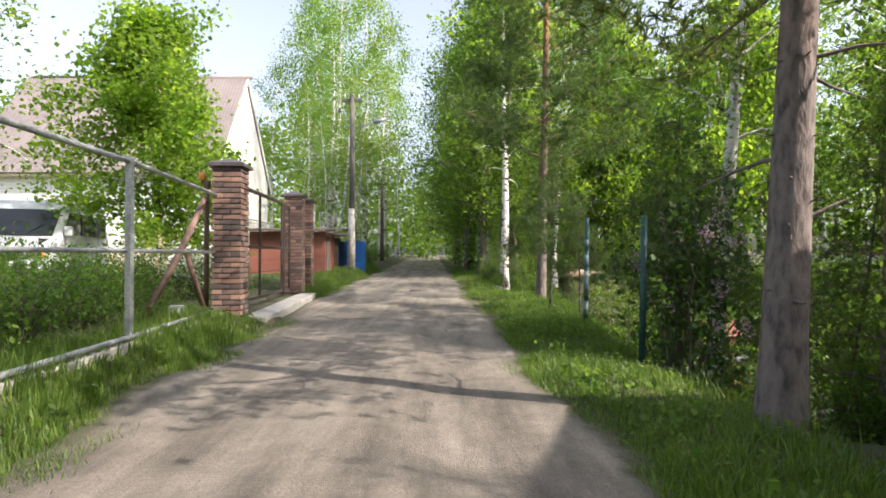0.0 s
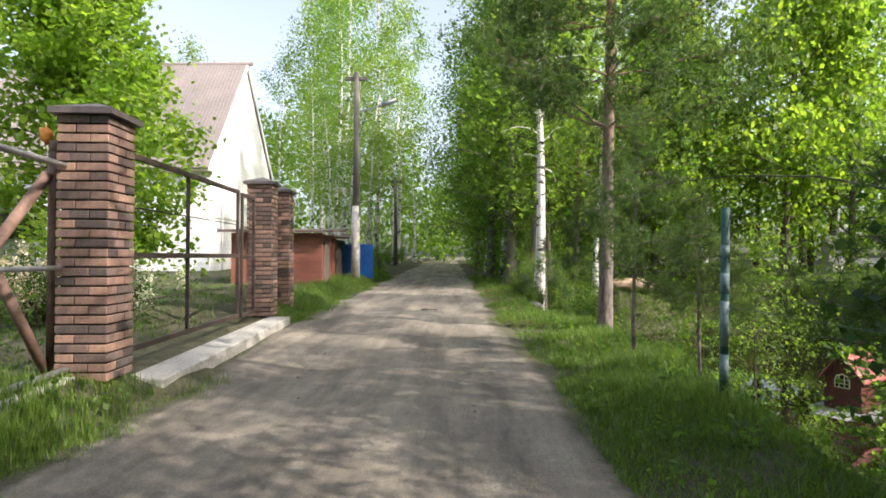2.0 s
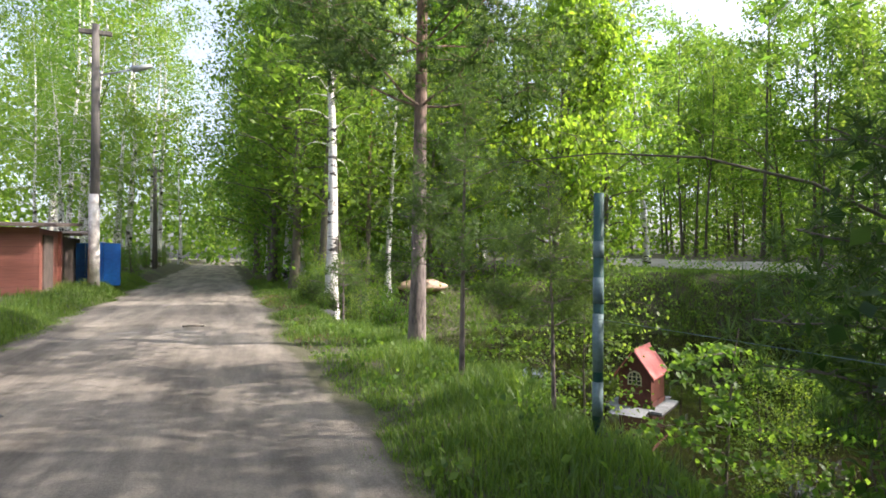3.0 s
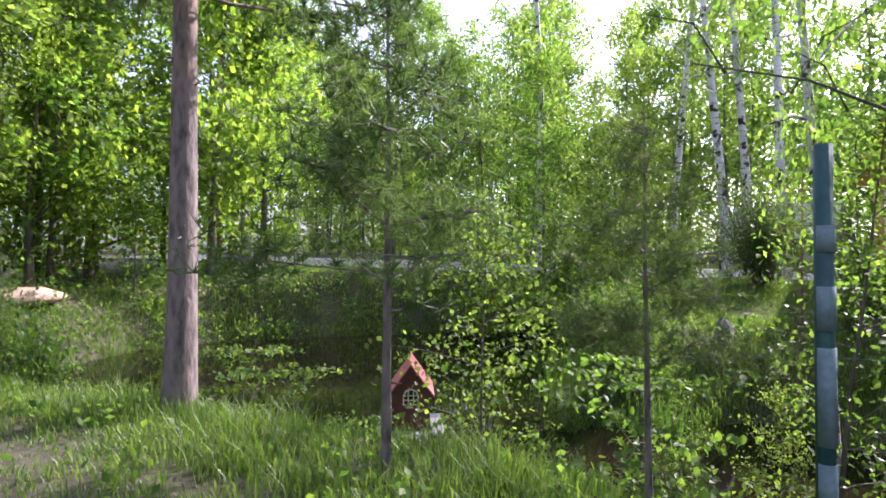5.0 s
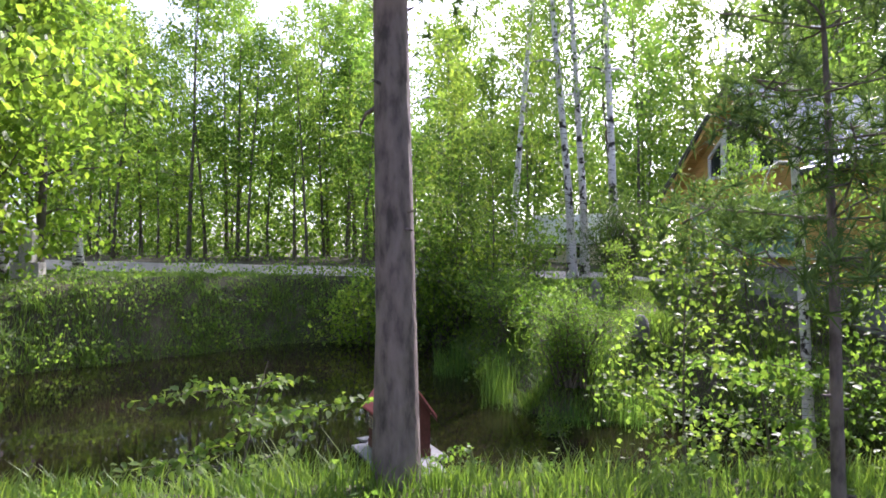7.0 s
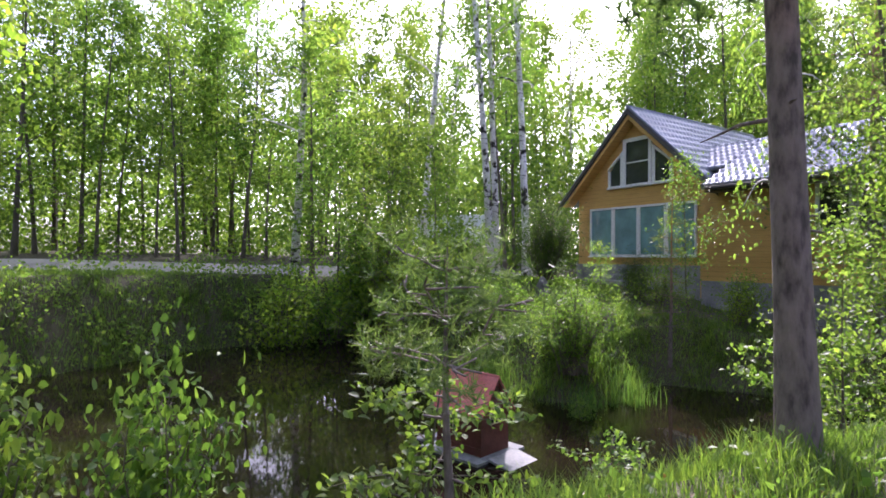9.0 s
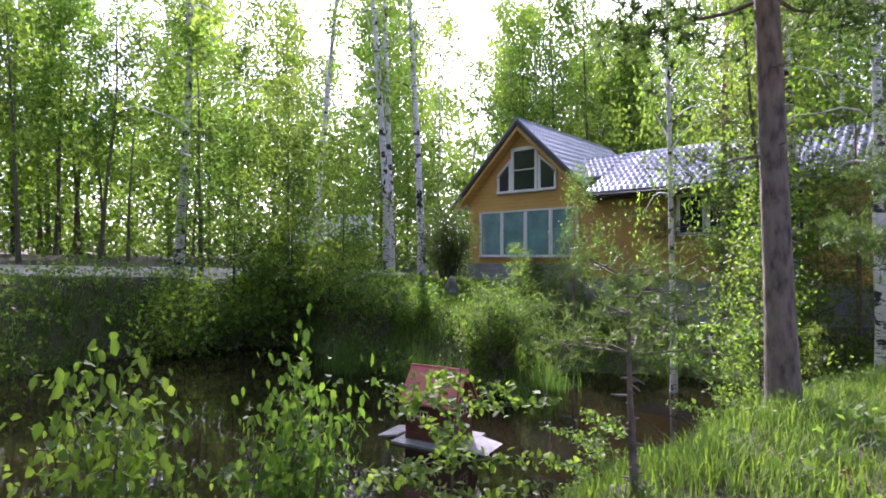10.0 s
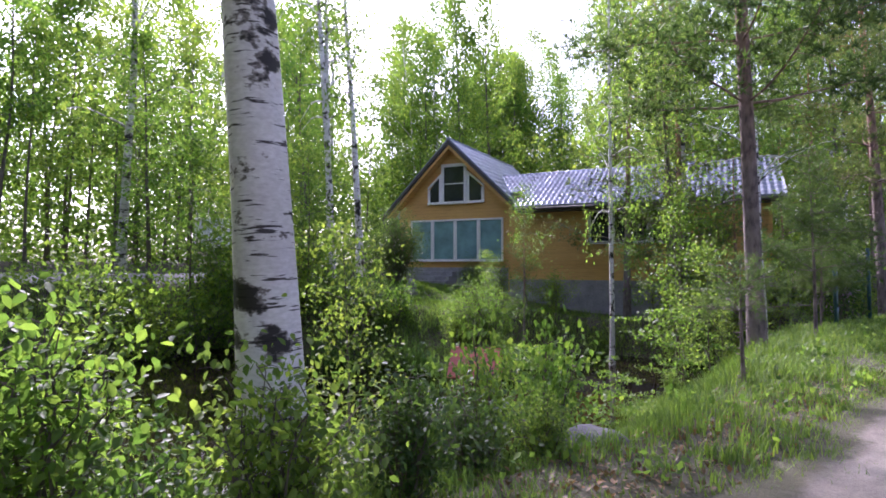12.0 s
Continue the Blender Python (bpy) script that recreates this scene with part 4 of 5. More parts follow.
class Grower:
    """Collects tubes and leaves for one plant."""

    def __init__(self, seed):
        self.r = np.random.default_rng(seed)
        self.wood, self.faces, self.count = [], [], 0
        self.centres, self.sizes = [], []

    def limb(self, pts, radii, sides=6):
        pts = np.asarray(pts, float)
        d = np.gradient(pts, axis=0)
        d /= np.linalg.norm(d, axis=1, keepdims=True) + 1e-9
        ref = np.array([0, 1, 0.0]) if abs(d[0, 2]) > 0.7 else np.array([0, 0, 1.0])
        u = np.cross(d, ref)
        u /= np.linalg.norm(u, axis=1, keepdims=True) + 1e-9
        w = np.cross(d, u)
        a = np.arange(sides) * 2 * np.pi / sides
        ring = pts[:, None] + np.asarray(radii)[:, None, None] * (u[:, None] * np.cos(a)[None, :, None] + w[:, None] * np.sin(a)[None, :, None])
        n = len(pts)
        base = self.count + np.arange(n * sides).reshape(n, sides)
        nxt = np.roll(base, -1, axis=1)
        self.faces.append(np.stack([base[:-1], nxt[:-1], nxt[1:], base[1:]], -1).reshape(-1, 4))
        self.wood.append(ring.reshape(-1, 3))
        self.count += n * sides

    def path(self, start, way, length, n, bend=0.1, lift=0.0):
        """A wandering line."""
        pts, d = [np.asarray(start, float)], np.asarray(way, float) / np.linalg.norm(way)
        for _ in range(n):
            d = d + self.r.normal(0, bend, 3) + np.array([0, 0, lift])
            d /= np.linalg.norm(d)
            pts.append(pts[-1] + d * length / n)
        return np.array(pts)

    def clump(self, centre, n, spread, size):
        self.centres.append(np.asarray(centre) + self.r.normal(0, 1, (n, 3)) * np.asarray(spread))
        self.sizes.append(size * self.r.uniform(0.6, 1.25, n))

    def trunk_mesh(self, material):
        return array_mesh("trunk", np.concatenate(self.wood), np.concatenate(self.faces), material, True)

    def leaves_mesh(self, material, slim=0.6, up=0.9, name="crown"):
        """Folded leaf blades at the collected places, two faces each."""
        c, s = np.concatenate(self.centres), np.concatenate(self.sizes)
        n = len(c)
        d = self.r.normal(0, 1, (n, 3))
        d[:, 2] -= 0.5
        d /= np.linalg.norm(d, axis=1, keepdims=True)
        nrm = self.r.normal(0, 1, (n, 3))
        nrm[:, 2] += up * 2
        side = np.cross(d, nrm)
        side /= np.linalg.norm(side, axis=1, keepdims=True) + 1e-9
        up_ = np.cross(side, d)
        L, W = s[:, None], (s * slim)[:, None]
        v = np.stack([c - d * L * 0.5, c + side * W * 0.5 + up_ * L * 0.09, c + d * L * 0.5, c - side * W * 0.5 + up_ * L * 0.09], 1).reshape(-1, 3)
        i = np.arange(n)[:, None] * 4
        return array_mesh(name, v, np.concatenate([i + np.array([[0, 1, 2]]), i + np.array([[0, 2, 3]])]), material)

    def round_leaves_mesh(self, material, slim=0.6, up=0.9, name="crown"):
        """Pointed oval leaf blades with a fold, four faces each."""
        c, s = np.concatenate(self.centres), np.concatenate(self.sizes)
        n = len(c)
        d = self.r.normal(0, 1, (n, 3))
        d[:, 2] -= 0.5
        d /= np.linalg.norm(d, axis=1, keepdims=True)
        nrm = self.r.normal(0, 1, (n, 3))
        nrm[:, 2] += up * 2
        side = np.cross(d, nrm)
        side /= np.linalg.norm(side, axis=1, keepdims=True) + 1e-9
        up_ = np.cross(side, d)
        L, W = s[:, None], (s * slim)[:, None]
        lo, hi = c - d * L * 0.2 + up_ * L * 0.08, c + d * L * 0.18 + up_ * L * 0.07
        v = np.stack([c - d * L * 0.5, lo + side * W * 0.48, hi + side * W * 0.42, c + d * L * 0.55 - up_ * L * 0.08, hi - side * W * 0.42, lo - side * W * 0.48], 1).reshape(-1, 3)
        i = np.arange(n)[:, None] * 6
        return array_mesh(name, v, np.concatenate([i + np.array([f]) for f in ((0, 1, 2), (0, 2, 3), (0, 3, 4), (0, 4, 5))]), material)

    def needles_mesh(self, material, length=0.09, per=14, width=0.006):
        """Brushes of needles at the collected places."""
        c, s = np.concatenate(self.centres), np.concatenate(self.sizes)
        c, s = np.repeat(c, per, 0), np.repeat(s, per)
        n = len(c)
        d = self.r.normal(0, 1, (n, 3))
        d[:, 2] += 0.5
        d /= np.linalg.norm(d, axis=1, keepdims=True)
        side = np.cross(d, self.r.normal(0, 1, (n, 3)))
        side /= np.linalg.norm(side, axis=1, keepdims=True) + 1e-9
        L, W = (length * s)[:, None], (width * s)[:, None]
        v = np.stack([c - side * W, c + side * W, c + d * L], 1).reshape(-1, 3)
        return array_mesh("crown", v, np.arange(n * 3).reshape(-1, 3), material)


def plant(name, label, category, wood, crown, group=""):
    ob = thing(name, pose(0, 0, 0), label, category, group)
    for n, me in (("trunk", wood), ("crown", crown)):
        o = new(n, me)
        o.parent = ob
    return ob


def broadleaf(seed, h, r0, crown_from, spread, limbs, clumps, per, leaf, bark, leafmat, name, label, droop=0.0, lean=0.02, slim=0.62, group="", stems=1):
    """A tree: tapered wandering trunk, limbs that rise and droop at their ends, leaves in loose clumps along them."""
    g = Grower(seed)
    r = g.r
    for st in range(stems):
        off = np.array([r.normal(0, 0.12), r.normal(0, 0.12), 0]) * (stems > 1)
        hh = h * (1 if st == 0 else r.uniform(0.7, 0.95))
        trunk = g.path(np.array([0, 0, -0.25]) + off, (r.normal(0, lean) * (1 + 3 * (stems > 1)), r.normal(0, lean) * (1 + 3 * (stems > 1)), 1), hh + 0.25, 12, 0.025, 0.03)
        f = np.linspace(0, 1, 13)
        g.limb(trunk, r0 / (1 if stems == 1 else 1.4) * (1.0 - 0.9 * f**0.9) * (1 + 0.5 * np.exp(-f * 22)), 9)
        for k in range(limbs // stems):
            t = crown_from + (1 - crown_from) * ((k + r.uniform(0, 1)) / (limbs // stems)) ** 0.9
            t = min(t, 0.985)
            i = int(t * 12)
            p = trunk[i] + (trunk[min(i + 1, 12)] - trunk[i]) * (t * 12 - i)
            a = k * 2.4 + r.normal(0, 0.4)
            shape = math.sin(math.pi * min(1, 0.22 + 0.78 * (t - crown_from) / (1 - crown_from))) ** 0.7 + 0.12
            length = spread * shape * r.uniform(0.65, 1.2)
            rise = r.uniform(0.25, 0.9) + 0.5 * t
            line = g.path(p, (math.cos(a), math.sin(a), rise), length, 6, 0.13, -0.06 - droop)
            g.limb(line, np.linspace(max(0.008, r0 * 0.28 * (1.1 - t)), 0.004, 7), 4)
            for c in range(clumps):
                s = r.uniform(0.25, 1.05)
                j = min(5, int(s * 6))
                q = line[j] + (line[j + 1] - line[j]) * (s * 6 - j)
                q = q + r.normal(0, 0.16, 3) * spread * 0.35 + np.array([0, 0, -droop * r.uniform(0, 2.0)])
                g.clump(q, per, (0.17 * spread * 0.55 + 0.06, 0.17 * spread * 0.55 + 0.06, 0.13 * spread * 0.5 + 0.06 + droop), leaf)
    return plant(name, label, "tree", g.trunk_mesh(bark), g.leaves_mesh(leafmat, slim), group)


def pine(seed, h, r0, crown_from, spread, whorls, label, per=16, tufts=30, dead=0, needle=0.1, name="pine_tree", group="pines", width=0.006, lean=(0, 0)):
    """A pine: straight trunk, whorls of limbs with needle brushes, and dead snags below."""
    g = Grower(seed)
    r = g.r
    trunk = g.path((0, 0, -0.25), (lean[0], lean[1], 1), h + 0.25, 12, 0.01, 0.01)
    f = np.linspace(0, 1, 13)
    g.limb(trunk, r0 * (1.0 - 0.88 * f) * (1 + 0.2 * np.exp(-f * 34)), 12)
    for k in range(whorls):
        t = crown_from + (1 - crown_from) * (k + 0.5) / whorls
        for b in range(int(r.integers(4, 6))):
            i = int(min(t, 0.98) * 12)
            p = trunk[i] + (trunk[i + 1] - trunk[i]) * (min(t, 0.98) * 12 - i)
            a = b * 1.3 + k * 0.7 + r.normal(0, 0.3)
            length = spread * (1.05 - (t - crown_from) / (1 - crown_from)) ** 0.7 * r.uniform(0.6, 1.15)
            line = g.path(p, (math.cos(a), math.sin(a), r.uniform(-0.05, 0.45)), length, 6, 0.12, 0.03)
            g.limb(line, np.linspace(max(0.006, r0 * 0.22 * (1.1 - t)), 0.004, 7), 5)
            for c in range(max(3, int(tufts * length / spread))):
                s = r.uniform(0.3, 1.0) ** 0.7
                j = min(5, int(s * 6))
                q = line[j] + (line[j + 1] - line[j]) * (s * 6 - j)
                out = r.normal(0, 1, 3) * np.array([0.16, 0.16, 0.07]) * spread * 0.7
                if c % 3 == 0:
                    g.limb(np.array([q, q + out * 0.5, q + out]), [0.006, 0.004, 0.003], 4)
                g.clump(q + out, 3, 0.05 * spread + 0.03, 1.0)
    for k in range(dead):
        t = r.uniform(0.1, crown_from)
        i = int(t * 12)
        p = trunk[i] + (trunk[i + 1] - trunk[i]) * (t * 12 - i)
        a = r.uniform(0, 6.28)
        L = r.uniform(0.01, 0.06) if r.random() < 0.85 else r.uniform(0.2, 0.6) * h / 10
        L += r0
        g.limb(g.path(p, (math.cos(a), math.sin(a), r.uniform(-0.3, 0.25)), L, 4, 0.12), np.linspace(min(0.02, r0 * 0.3), 0.004, 5), 5)
    ob = plant(name, label, "tree", g.trunk_mesh(M_PINE), g.needles_mesh(M_NEEDLE, needle, per, width), group)
    return ob


def shrub(seed, h, w, stems, per, leaf, leafmat, label, name="shrub", slim=0.62, bark=None, bloom=None, flat=0.0, group="", clumps=5, near=False):
    """Many thin stems from one foot, with leaves in clumps along them."""
    g = Grower(seed)
    b = Grower(seed + 1)
    r = g.r
    for k in range(stems):
        a, out = r.uniform(0, 6.28), r.uniform(0.1, 1.0)
        foot = np.array([r.normal(0, 0.12 * w), r.normal(0, 0.12 * w), -0.2])
        tip = np.array([math.cos(a) * w * out, math.sin(a) * w * out, h * r.uniform(0.65, 1.05) * (1 - 0.35 * out**2)])
        mid = foot + (tip - foot) * 0.5 + np.array([0, 0, h * 0.14])
        t = np.linspace(0, 1, 7)[:, None]
        line = foot * (1 - t) ** 2 + 2 * mid * t * (1 - t) + tip * t**2 + r.normal(0, 0.03 * h, (7, 3)) * t
        g.limb(line, np.linspace(0.016, 0.004, 7), 5)
        for c in range(clumps):
            s = 0.25 + 0.8 * (c + r.uniform(0, 1)) / clumps
            j = min(5, int(s * 6))
            q = line[j] + (line[j + 1] - line[j]) * (s * 6 - j)
            ang = r.uniform(0, 6.28)
            q2 = q + np.array([math.cos(ang), math.sin(ang), r.uniform(-0.2, 0.3)]) * w * 0.22
            g.limb(np.array([q, (q + q2) / 2 + [0, 0, 0.02], q2]), [0.006, 0.004, 0.002], 3)
            g.clump(q2, per, (0.15 * w + 0.04, 0.15 * w + 0.04, (0.1 * h + 0.03) * (1 - flat)), leaf)
            if bloom and r.random() < bloom:
                b.clump(q2 + [0, 0, 0.1], 70, (0.05, 0.05, 0.08), 0.04)
    ob = plant(name, label, "shrub", g.trunk_mesh(bark or M_BARK), g.round_leaves_mesh(leafmat, slim) if near else g.leaves_mesh(leafmat, slim), group)
    if bloom:
        o = new("blossom", b.leaves_mesh(M_LILAC if bloom < 0.5 else M_WHITEBLOOM, 0.8, name="blossom"))
        o.parent = ob
    return ob


def place(ob, x, y, turn=0.0, k=1.0, kz=None, dz=0.0):
    """Puts a plant onto the ground, at scale k."""
    return Matrix.LocRotScale((x, y, float(ground_z(x, y)) + dz), Euler((0, 0, radians(turn))), (k, k, kz or k))


def clone(ob, m):
    """A copy at m, whatever the scale of the one that is copied."""
    return copy_thing(ob, m @ Matrix.Diagonal((1 / ob.scale.x, 1 / ob.scale.y, 1 / ob.scale.z, 1)))


PLACED = set()


def in_house(x, y):
    """True within a step of the yellow house's walls."""
    dx, dy = x - 15.99, y - 5.47
    u, v = -0.94 * dx - 0.342 * dy, 0.342 * dx - 0.94 * dy
    return (-3.4 < u < 3.4 and -1.0 < v < 7.6) or (3.3 <= u < 12 and -1.4 < v < 5.8)


def scatter(kinds, spots, jitter=0.25, dz=0.0, wide=1.0):
    """The first time a kind is used it is moved itself; after that it is copied."""
    for n, (x, y, k) in enumerate(q for q in spots if not in_house(q[0], q[1])):
        ob = kinds[n % len(kinds)]
        kk = k * rng.uniform(1 - jitter, 1 + jitter)
        m = place(ob, x, y, rng.uniform(0, 360), kk * wide, kk, dz=dz)
        if ob.name in PLACED:
            clone(ob, m)
        else:
            ob.matrix_world = m
            PLACED.add(ob.name)


# birches and alders of several builds
BIRCH = [broadleaf(20 + k, 13.5, 0.12, 0.26, 2.0, 36, 6, 24, 0.13, M_BIRCH, M_LBIRCH, "birch_tree", "slender birch with white bark and fresh green leaves", 0.12, group="birches") for k in range(3)]
ALDER = [broadleaf(40 + k, 11.5, 0.085, 0.16, 1.9, 34, 6, 24, 0.145, M_BARK, M_LFOREST, "forest_tree", "slender grey-barked tree with light green leaves", 0.04, group="forest trees") for k in range(3)]
YOUNG = [broadleaf(60 + k, 5.0, 0.035, 0.16, 1.05, 22, 5, 20, 0.085, M_BARK, M_LLIME if k else M_LFOREST, "young_tree", "young leafy tree with thin grey stem", 0.02, group="young trees", lean=0.06) for k in range(3)]
POLE = [broadleaf(80 + k, 10.5, 0.07, 0.32, 1.6, 20, 5, 28, 0.15, M_BARK, M_LFOREST, "forest_tree", "thin dark-stemmed tree of a dense young wood", 0.05, group="forest trees") for k in range(3)]



def bank_gap(x, y):
    """True where a tall tree would keep the sun off the far bank's bright young trees."""
    return x > 19.5 and (abs((x - 16.5) * 0.407 + (y - 14.2) * 0.914) < 2.6 or abs((x - 10) * 0.407 + (y - 11) * 0.914) < 2.2)


def sunny_gap(x, y):
    """True where a tall tree would shade the sunlit start of the lane."""
    return 1.5 < x < 27 and abs(x * 0.407 + (y - 3.6) * 0.914) < 3.3


# dense wood behind the gravel road
spots = []
while len(spots) < 78:
    y, dep = rng.uniform(-16, 46), rng.uniform(0, 13) ** 1.0
    if bank_gap(26.0 + 6 * ((y + 12) / 62 - 0.5) + dep, y):
        continue
    spots.append((26.0 + 6 * ((y + 12) / 62 - 0.5) + dep, y, (1.25 + dep * 0.025) * (0.92 if 11 < y < 27 else 1.0)))
scatter(POLE + ALDER[:1], spots, 0.22)
# wood behind the yellow house and on towards the lane
spots = [(rng.uniform(13, 30), rng.uniform(-16, -3.5), 1.0) for _ in range(18)] + [(rng.uniform(4, 13), rng.uniform(-16, 0.5), 0.95) for _ in range(28)]
# the tree at (6.7, 5.0) is added to shade the lane
spots = [q for q in spots if not sunny_gap(q[0], q[1]) and not bank_gap(q[0], q[1])] + [(14.8, -0.2, 1.0), (20.5, -2.0, 1.0), (22.0, -0.8, 1.0), (6.7, 5.0, 1.0), (20.2, 16.6, 1.15)]
scatter(BIRCH[:2] + ALDER[1:], [(x, y, k * 1.36) for x, y, k in spots], 0.15, wide=0.85)
# the row along the lane, beyond the pond
spots = [(float(road_right(y)) + rng.uniform(1.3, 3.2), y, rng.uniform(0.95, 1.25)) for y in np.arange(23.0, 62, 1.9)]
spots += [(rng.uniform(4.5, 10), y, 1.1) for y in np.arange(27, 60, 2.8)]
spots += [(rng.uniform(10, 20), rng.uniform(28, 52), 1.05) for _ in range(12)]
scatter(ALDER + BIRCH[1:], spots, 0.15, wide=1.35)
OVER = broadleaf(106, 12.5, 0.17, 0.16, 3.5, 46, 9, 26, 0.14, M_BARK, M_LFOREST, "forest_tree", "tall leafy tree leaning its crown over the lane", 0.05, group="forest trees")
OVER.matrix_world = place(OVER, 1.75, 25.2, 20)
for x, y, k in ((1.3, 30.0, 1.05), (1.6, 35.0, 1.1), (1.1, 41.5, 1.15), (3.6, 27.5, 1.1)):
    clone(OVER, place(OVER, x, y, rng.uniform(0, 360), k))
# tall trees far behind the yellow house
spots = [(rng.uniform(34, 47), y, rng.uniform(1.45, 1.8)) for y in np.arange(-24, 9, 1.5)] + [(rng.uniform(24, 34), y, 1.4) for y in np.arange(-24, -9, 2.5)]
scatter(BIRCH[:2] + ALDER[1:], spots, 0.1, wide=1.05)
# tall birches beyond the white house and sheds
spots = [(-7.5, 38, 1.45), (-6.2, 43, 1.6), (-9.5, 47, 1.7), (-5.4, 50, 1.5), (-11.5, 50, 1.6), (-8.2, 33.5, 0.85), (-6.6, 31.0, 0.62), (-5.6, 35.5, 0.6), (-9.0, 41.5, 1.2), (-16, 52, 1.4), (-5.6, 30.2, 0.75), (-7.4, 35.0, 1.1), (-6.0, 39.5, 1.15), (-5.2, 46, 1.2), (-10.5, 44, 1.5), (-10.4, 11.9, 0.95), (-22, 50, 1.3), (-4.6, 57, 1.2)]
scatter(BIRCH, spots, 0.06)
# mostly unseen trees, added for light and reflections, that close behind and the yard's side
spots = [(-15, 4, 0.9), (-17, -5, 1), (-12, -12, 1), (-6, -16, 1), (0, -19, 1), (5, -17, 1), (-22, 16, 1), (-28, 26, 1.1), (-9.2, -2.5, 0.7), (3, 75, 1.1), (-3, 85, 1.2), (-8, 78, 1.0)]
scatter(ALDER, spots, 0.1)

# far woods that close the horizon, and the low growth under the far trees


def woodland(name, n, sampler, size, label, seed, material):
    g_ = Grower(seed)
    x, y, z, sp = sampler(g_.r, n)
    for k in range(n):
        g_.clump((x[k], y[k], z[k]), 26, sp, size)
    return tagged(new(name, g_.leaves_mesh(material, 0.8, 0.4, name=name)), label, "woodland", kind="stuff")


def ring(r, n):
    a, d = r.uniform(0, 2 * np.pi, n), r.uniform(52, 85, n)
    x, y = d * np.sin(a), 12 + d * np.cos(a)
    top = 17 + 3 * np.sin(a * 17) + 2 * np.sin(a * 41 + 1) - 4 * np.exp(-((np.mod(a + np.pi, 2 * np.pi) - np.pi) / 0.12) ** 2)
    return x, y, ground_z(x, y) + top * r.uniform(0, 1, n) ** 0.8, (1.0, 1.0, 0.8)


def undergrowth(r, n):
    y = r.uniform(-16, 46, n)
    x = 27.0 + 6 * ((y + 12) / 62 - 0.5) + 20 * r.uniform(0, 1, n) ** 0.8
    return x, y, ground_z(x, y) + 7.5 * r.uniform(0, 1, n) ** 1.3, (0.5, 0.5, 0.35)


def lane_growth(r, n):
    y = r.uniform(25, 60, n)
    x = road_right(y) + 1.1 + 12 * r.uniform(0, 1, n) ** 1.5
    return x, y, ground_z(x, y) + 4.5 * r.uniform(0, 1, n) ** 1.2, (0.45, 0.45, 0.35)


def house_growth(r, n):
    x = r.uniform(4, 34, n)
    y = -4.5 - 18 * r.uniform(0, 1, n)
    return x, y, ground_z(x, y) + 9 * r.uniform(0, 1, n) ** 1.2, (0.6, 0.6, 0.5)


def bank_growth(r, n):
    x, y = r.uniform(6, 19, n * 8), r.uniform(6, 27, n * 8)
    d = pond_distance(x, y)
    keep = (d > 0.05) & (d < 2.6) & ((y > 12.5) | (x < 8.5))
    x, y = x[keep][:n], y[keep][:n]
    return x, y, ground_z(x, y) + 0.45 * r.uniform(0, 1, len(x)), (0.22, 0.22, 0.14)


woodland("bank_growth", 340, bank_growth, 0.1, "tangled low green growth on the far bank", 505, M_LSHRUB)
woodland("far_woods", 6500, ring, 0.62, "distant mixed green woodland", 501, M_LFOREST)
woodland("undergrowth", 3000, undergrowth, 0.24, "yellow-green undergrowth beneath the young wood", 502, M_LLIME)
woodland("lane_undergrowth", 900, lane_growth, 0.19, "leafy undergrowth beside the lane", 503, M_LFOREST)
woodland("house_woods", 1100, house_growth, 0.26, "dense leafy wood behind the yellow house", 504, M_LFOREST)

# birches told apart one by one
g = broadleaf(101, 12, 0.172, 0.34, 1.7, 34, 7, 26, 0.085, M_BIRCH, M_LBIRCH, "birch_tree", "birch with white black-banded bark beside the lane", 0.14, lean=0.005)
g.matrix_world = place(g, 2.2, 20.0, 0) @ Matrix.Rotation(radians(1.4), 4, Vector((-0.73, 0.68, 0)))
g = broadleaf(102, 11, 0.13, 0.36, 1.9, 34, 7, 24, 0.085, M_BIRCH, M_LBIRCH, "birch_tree", "birch with peeling white bark on the pond bank", 0.1, lean=0.004)
g.matrix_world = place(g, 3.84, 7.79, 0, dz=-0.1)
h0 = 1.68 - float(ground_z(3.84, 7.79))
bough = part("bough", tube([(0, 0, h0 - 0.1), (-0.42, 0.3, h0 + 0.2), (-0.95, 0.68, h0 + 0.4), (-1.5, 1.05, h0 + 0.46), (-2.1, 1.45, h0 + 0.42)], [0.015, 0.012, 0.009, 0.006, 0.003], 7), M_BARK, g, "thin dark arching bough")
for k in range(5):
    a, b_ = -0.6 - 0.33 * k, 0.43 + 0.23 * k
    part("twig", tube([(a, b_, h0 + 0.3 + 0.03 * k), (a - 0.15, b_ + 0.1 * (-1) ** k, h0 + 0.5 + 0.02 * k), (a - 0.38, b_ + 0.22 * (-1) ** k, h0 + 0.55)], [0.006, 0.004, 0.002], 5), M_BARK, bough)
BIG = broadleaf(103, 14, 0.15, 0.3, 1.9, 34, 6, 20, 0.12, M_BIRCH, M_LBIRCH, "birch_tree", "tall birch with a white trunk above shrubs", 0.14, lean=0.006, group="birches")
# stretched upward so that crowns out of view shade the near bank
BIG.matrix_world = place(BIG, 18.1, 9.9, 200, 1.0, 1.5)
for x, y, k, kz in ((18.3, 8.4, 1.05, 1.6), (19.3, 9.3, 1.0, 1.45), (20.9, 11.8, 1.0, 1.5), (5.0, 24.9, 0.8, 0.8)):
    clone(BIG, place(BIG, x, y, rng.uniform(0, 360), k, kz))
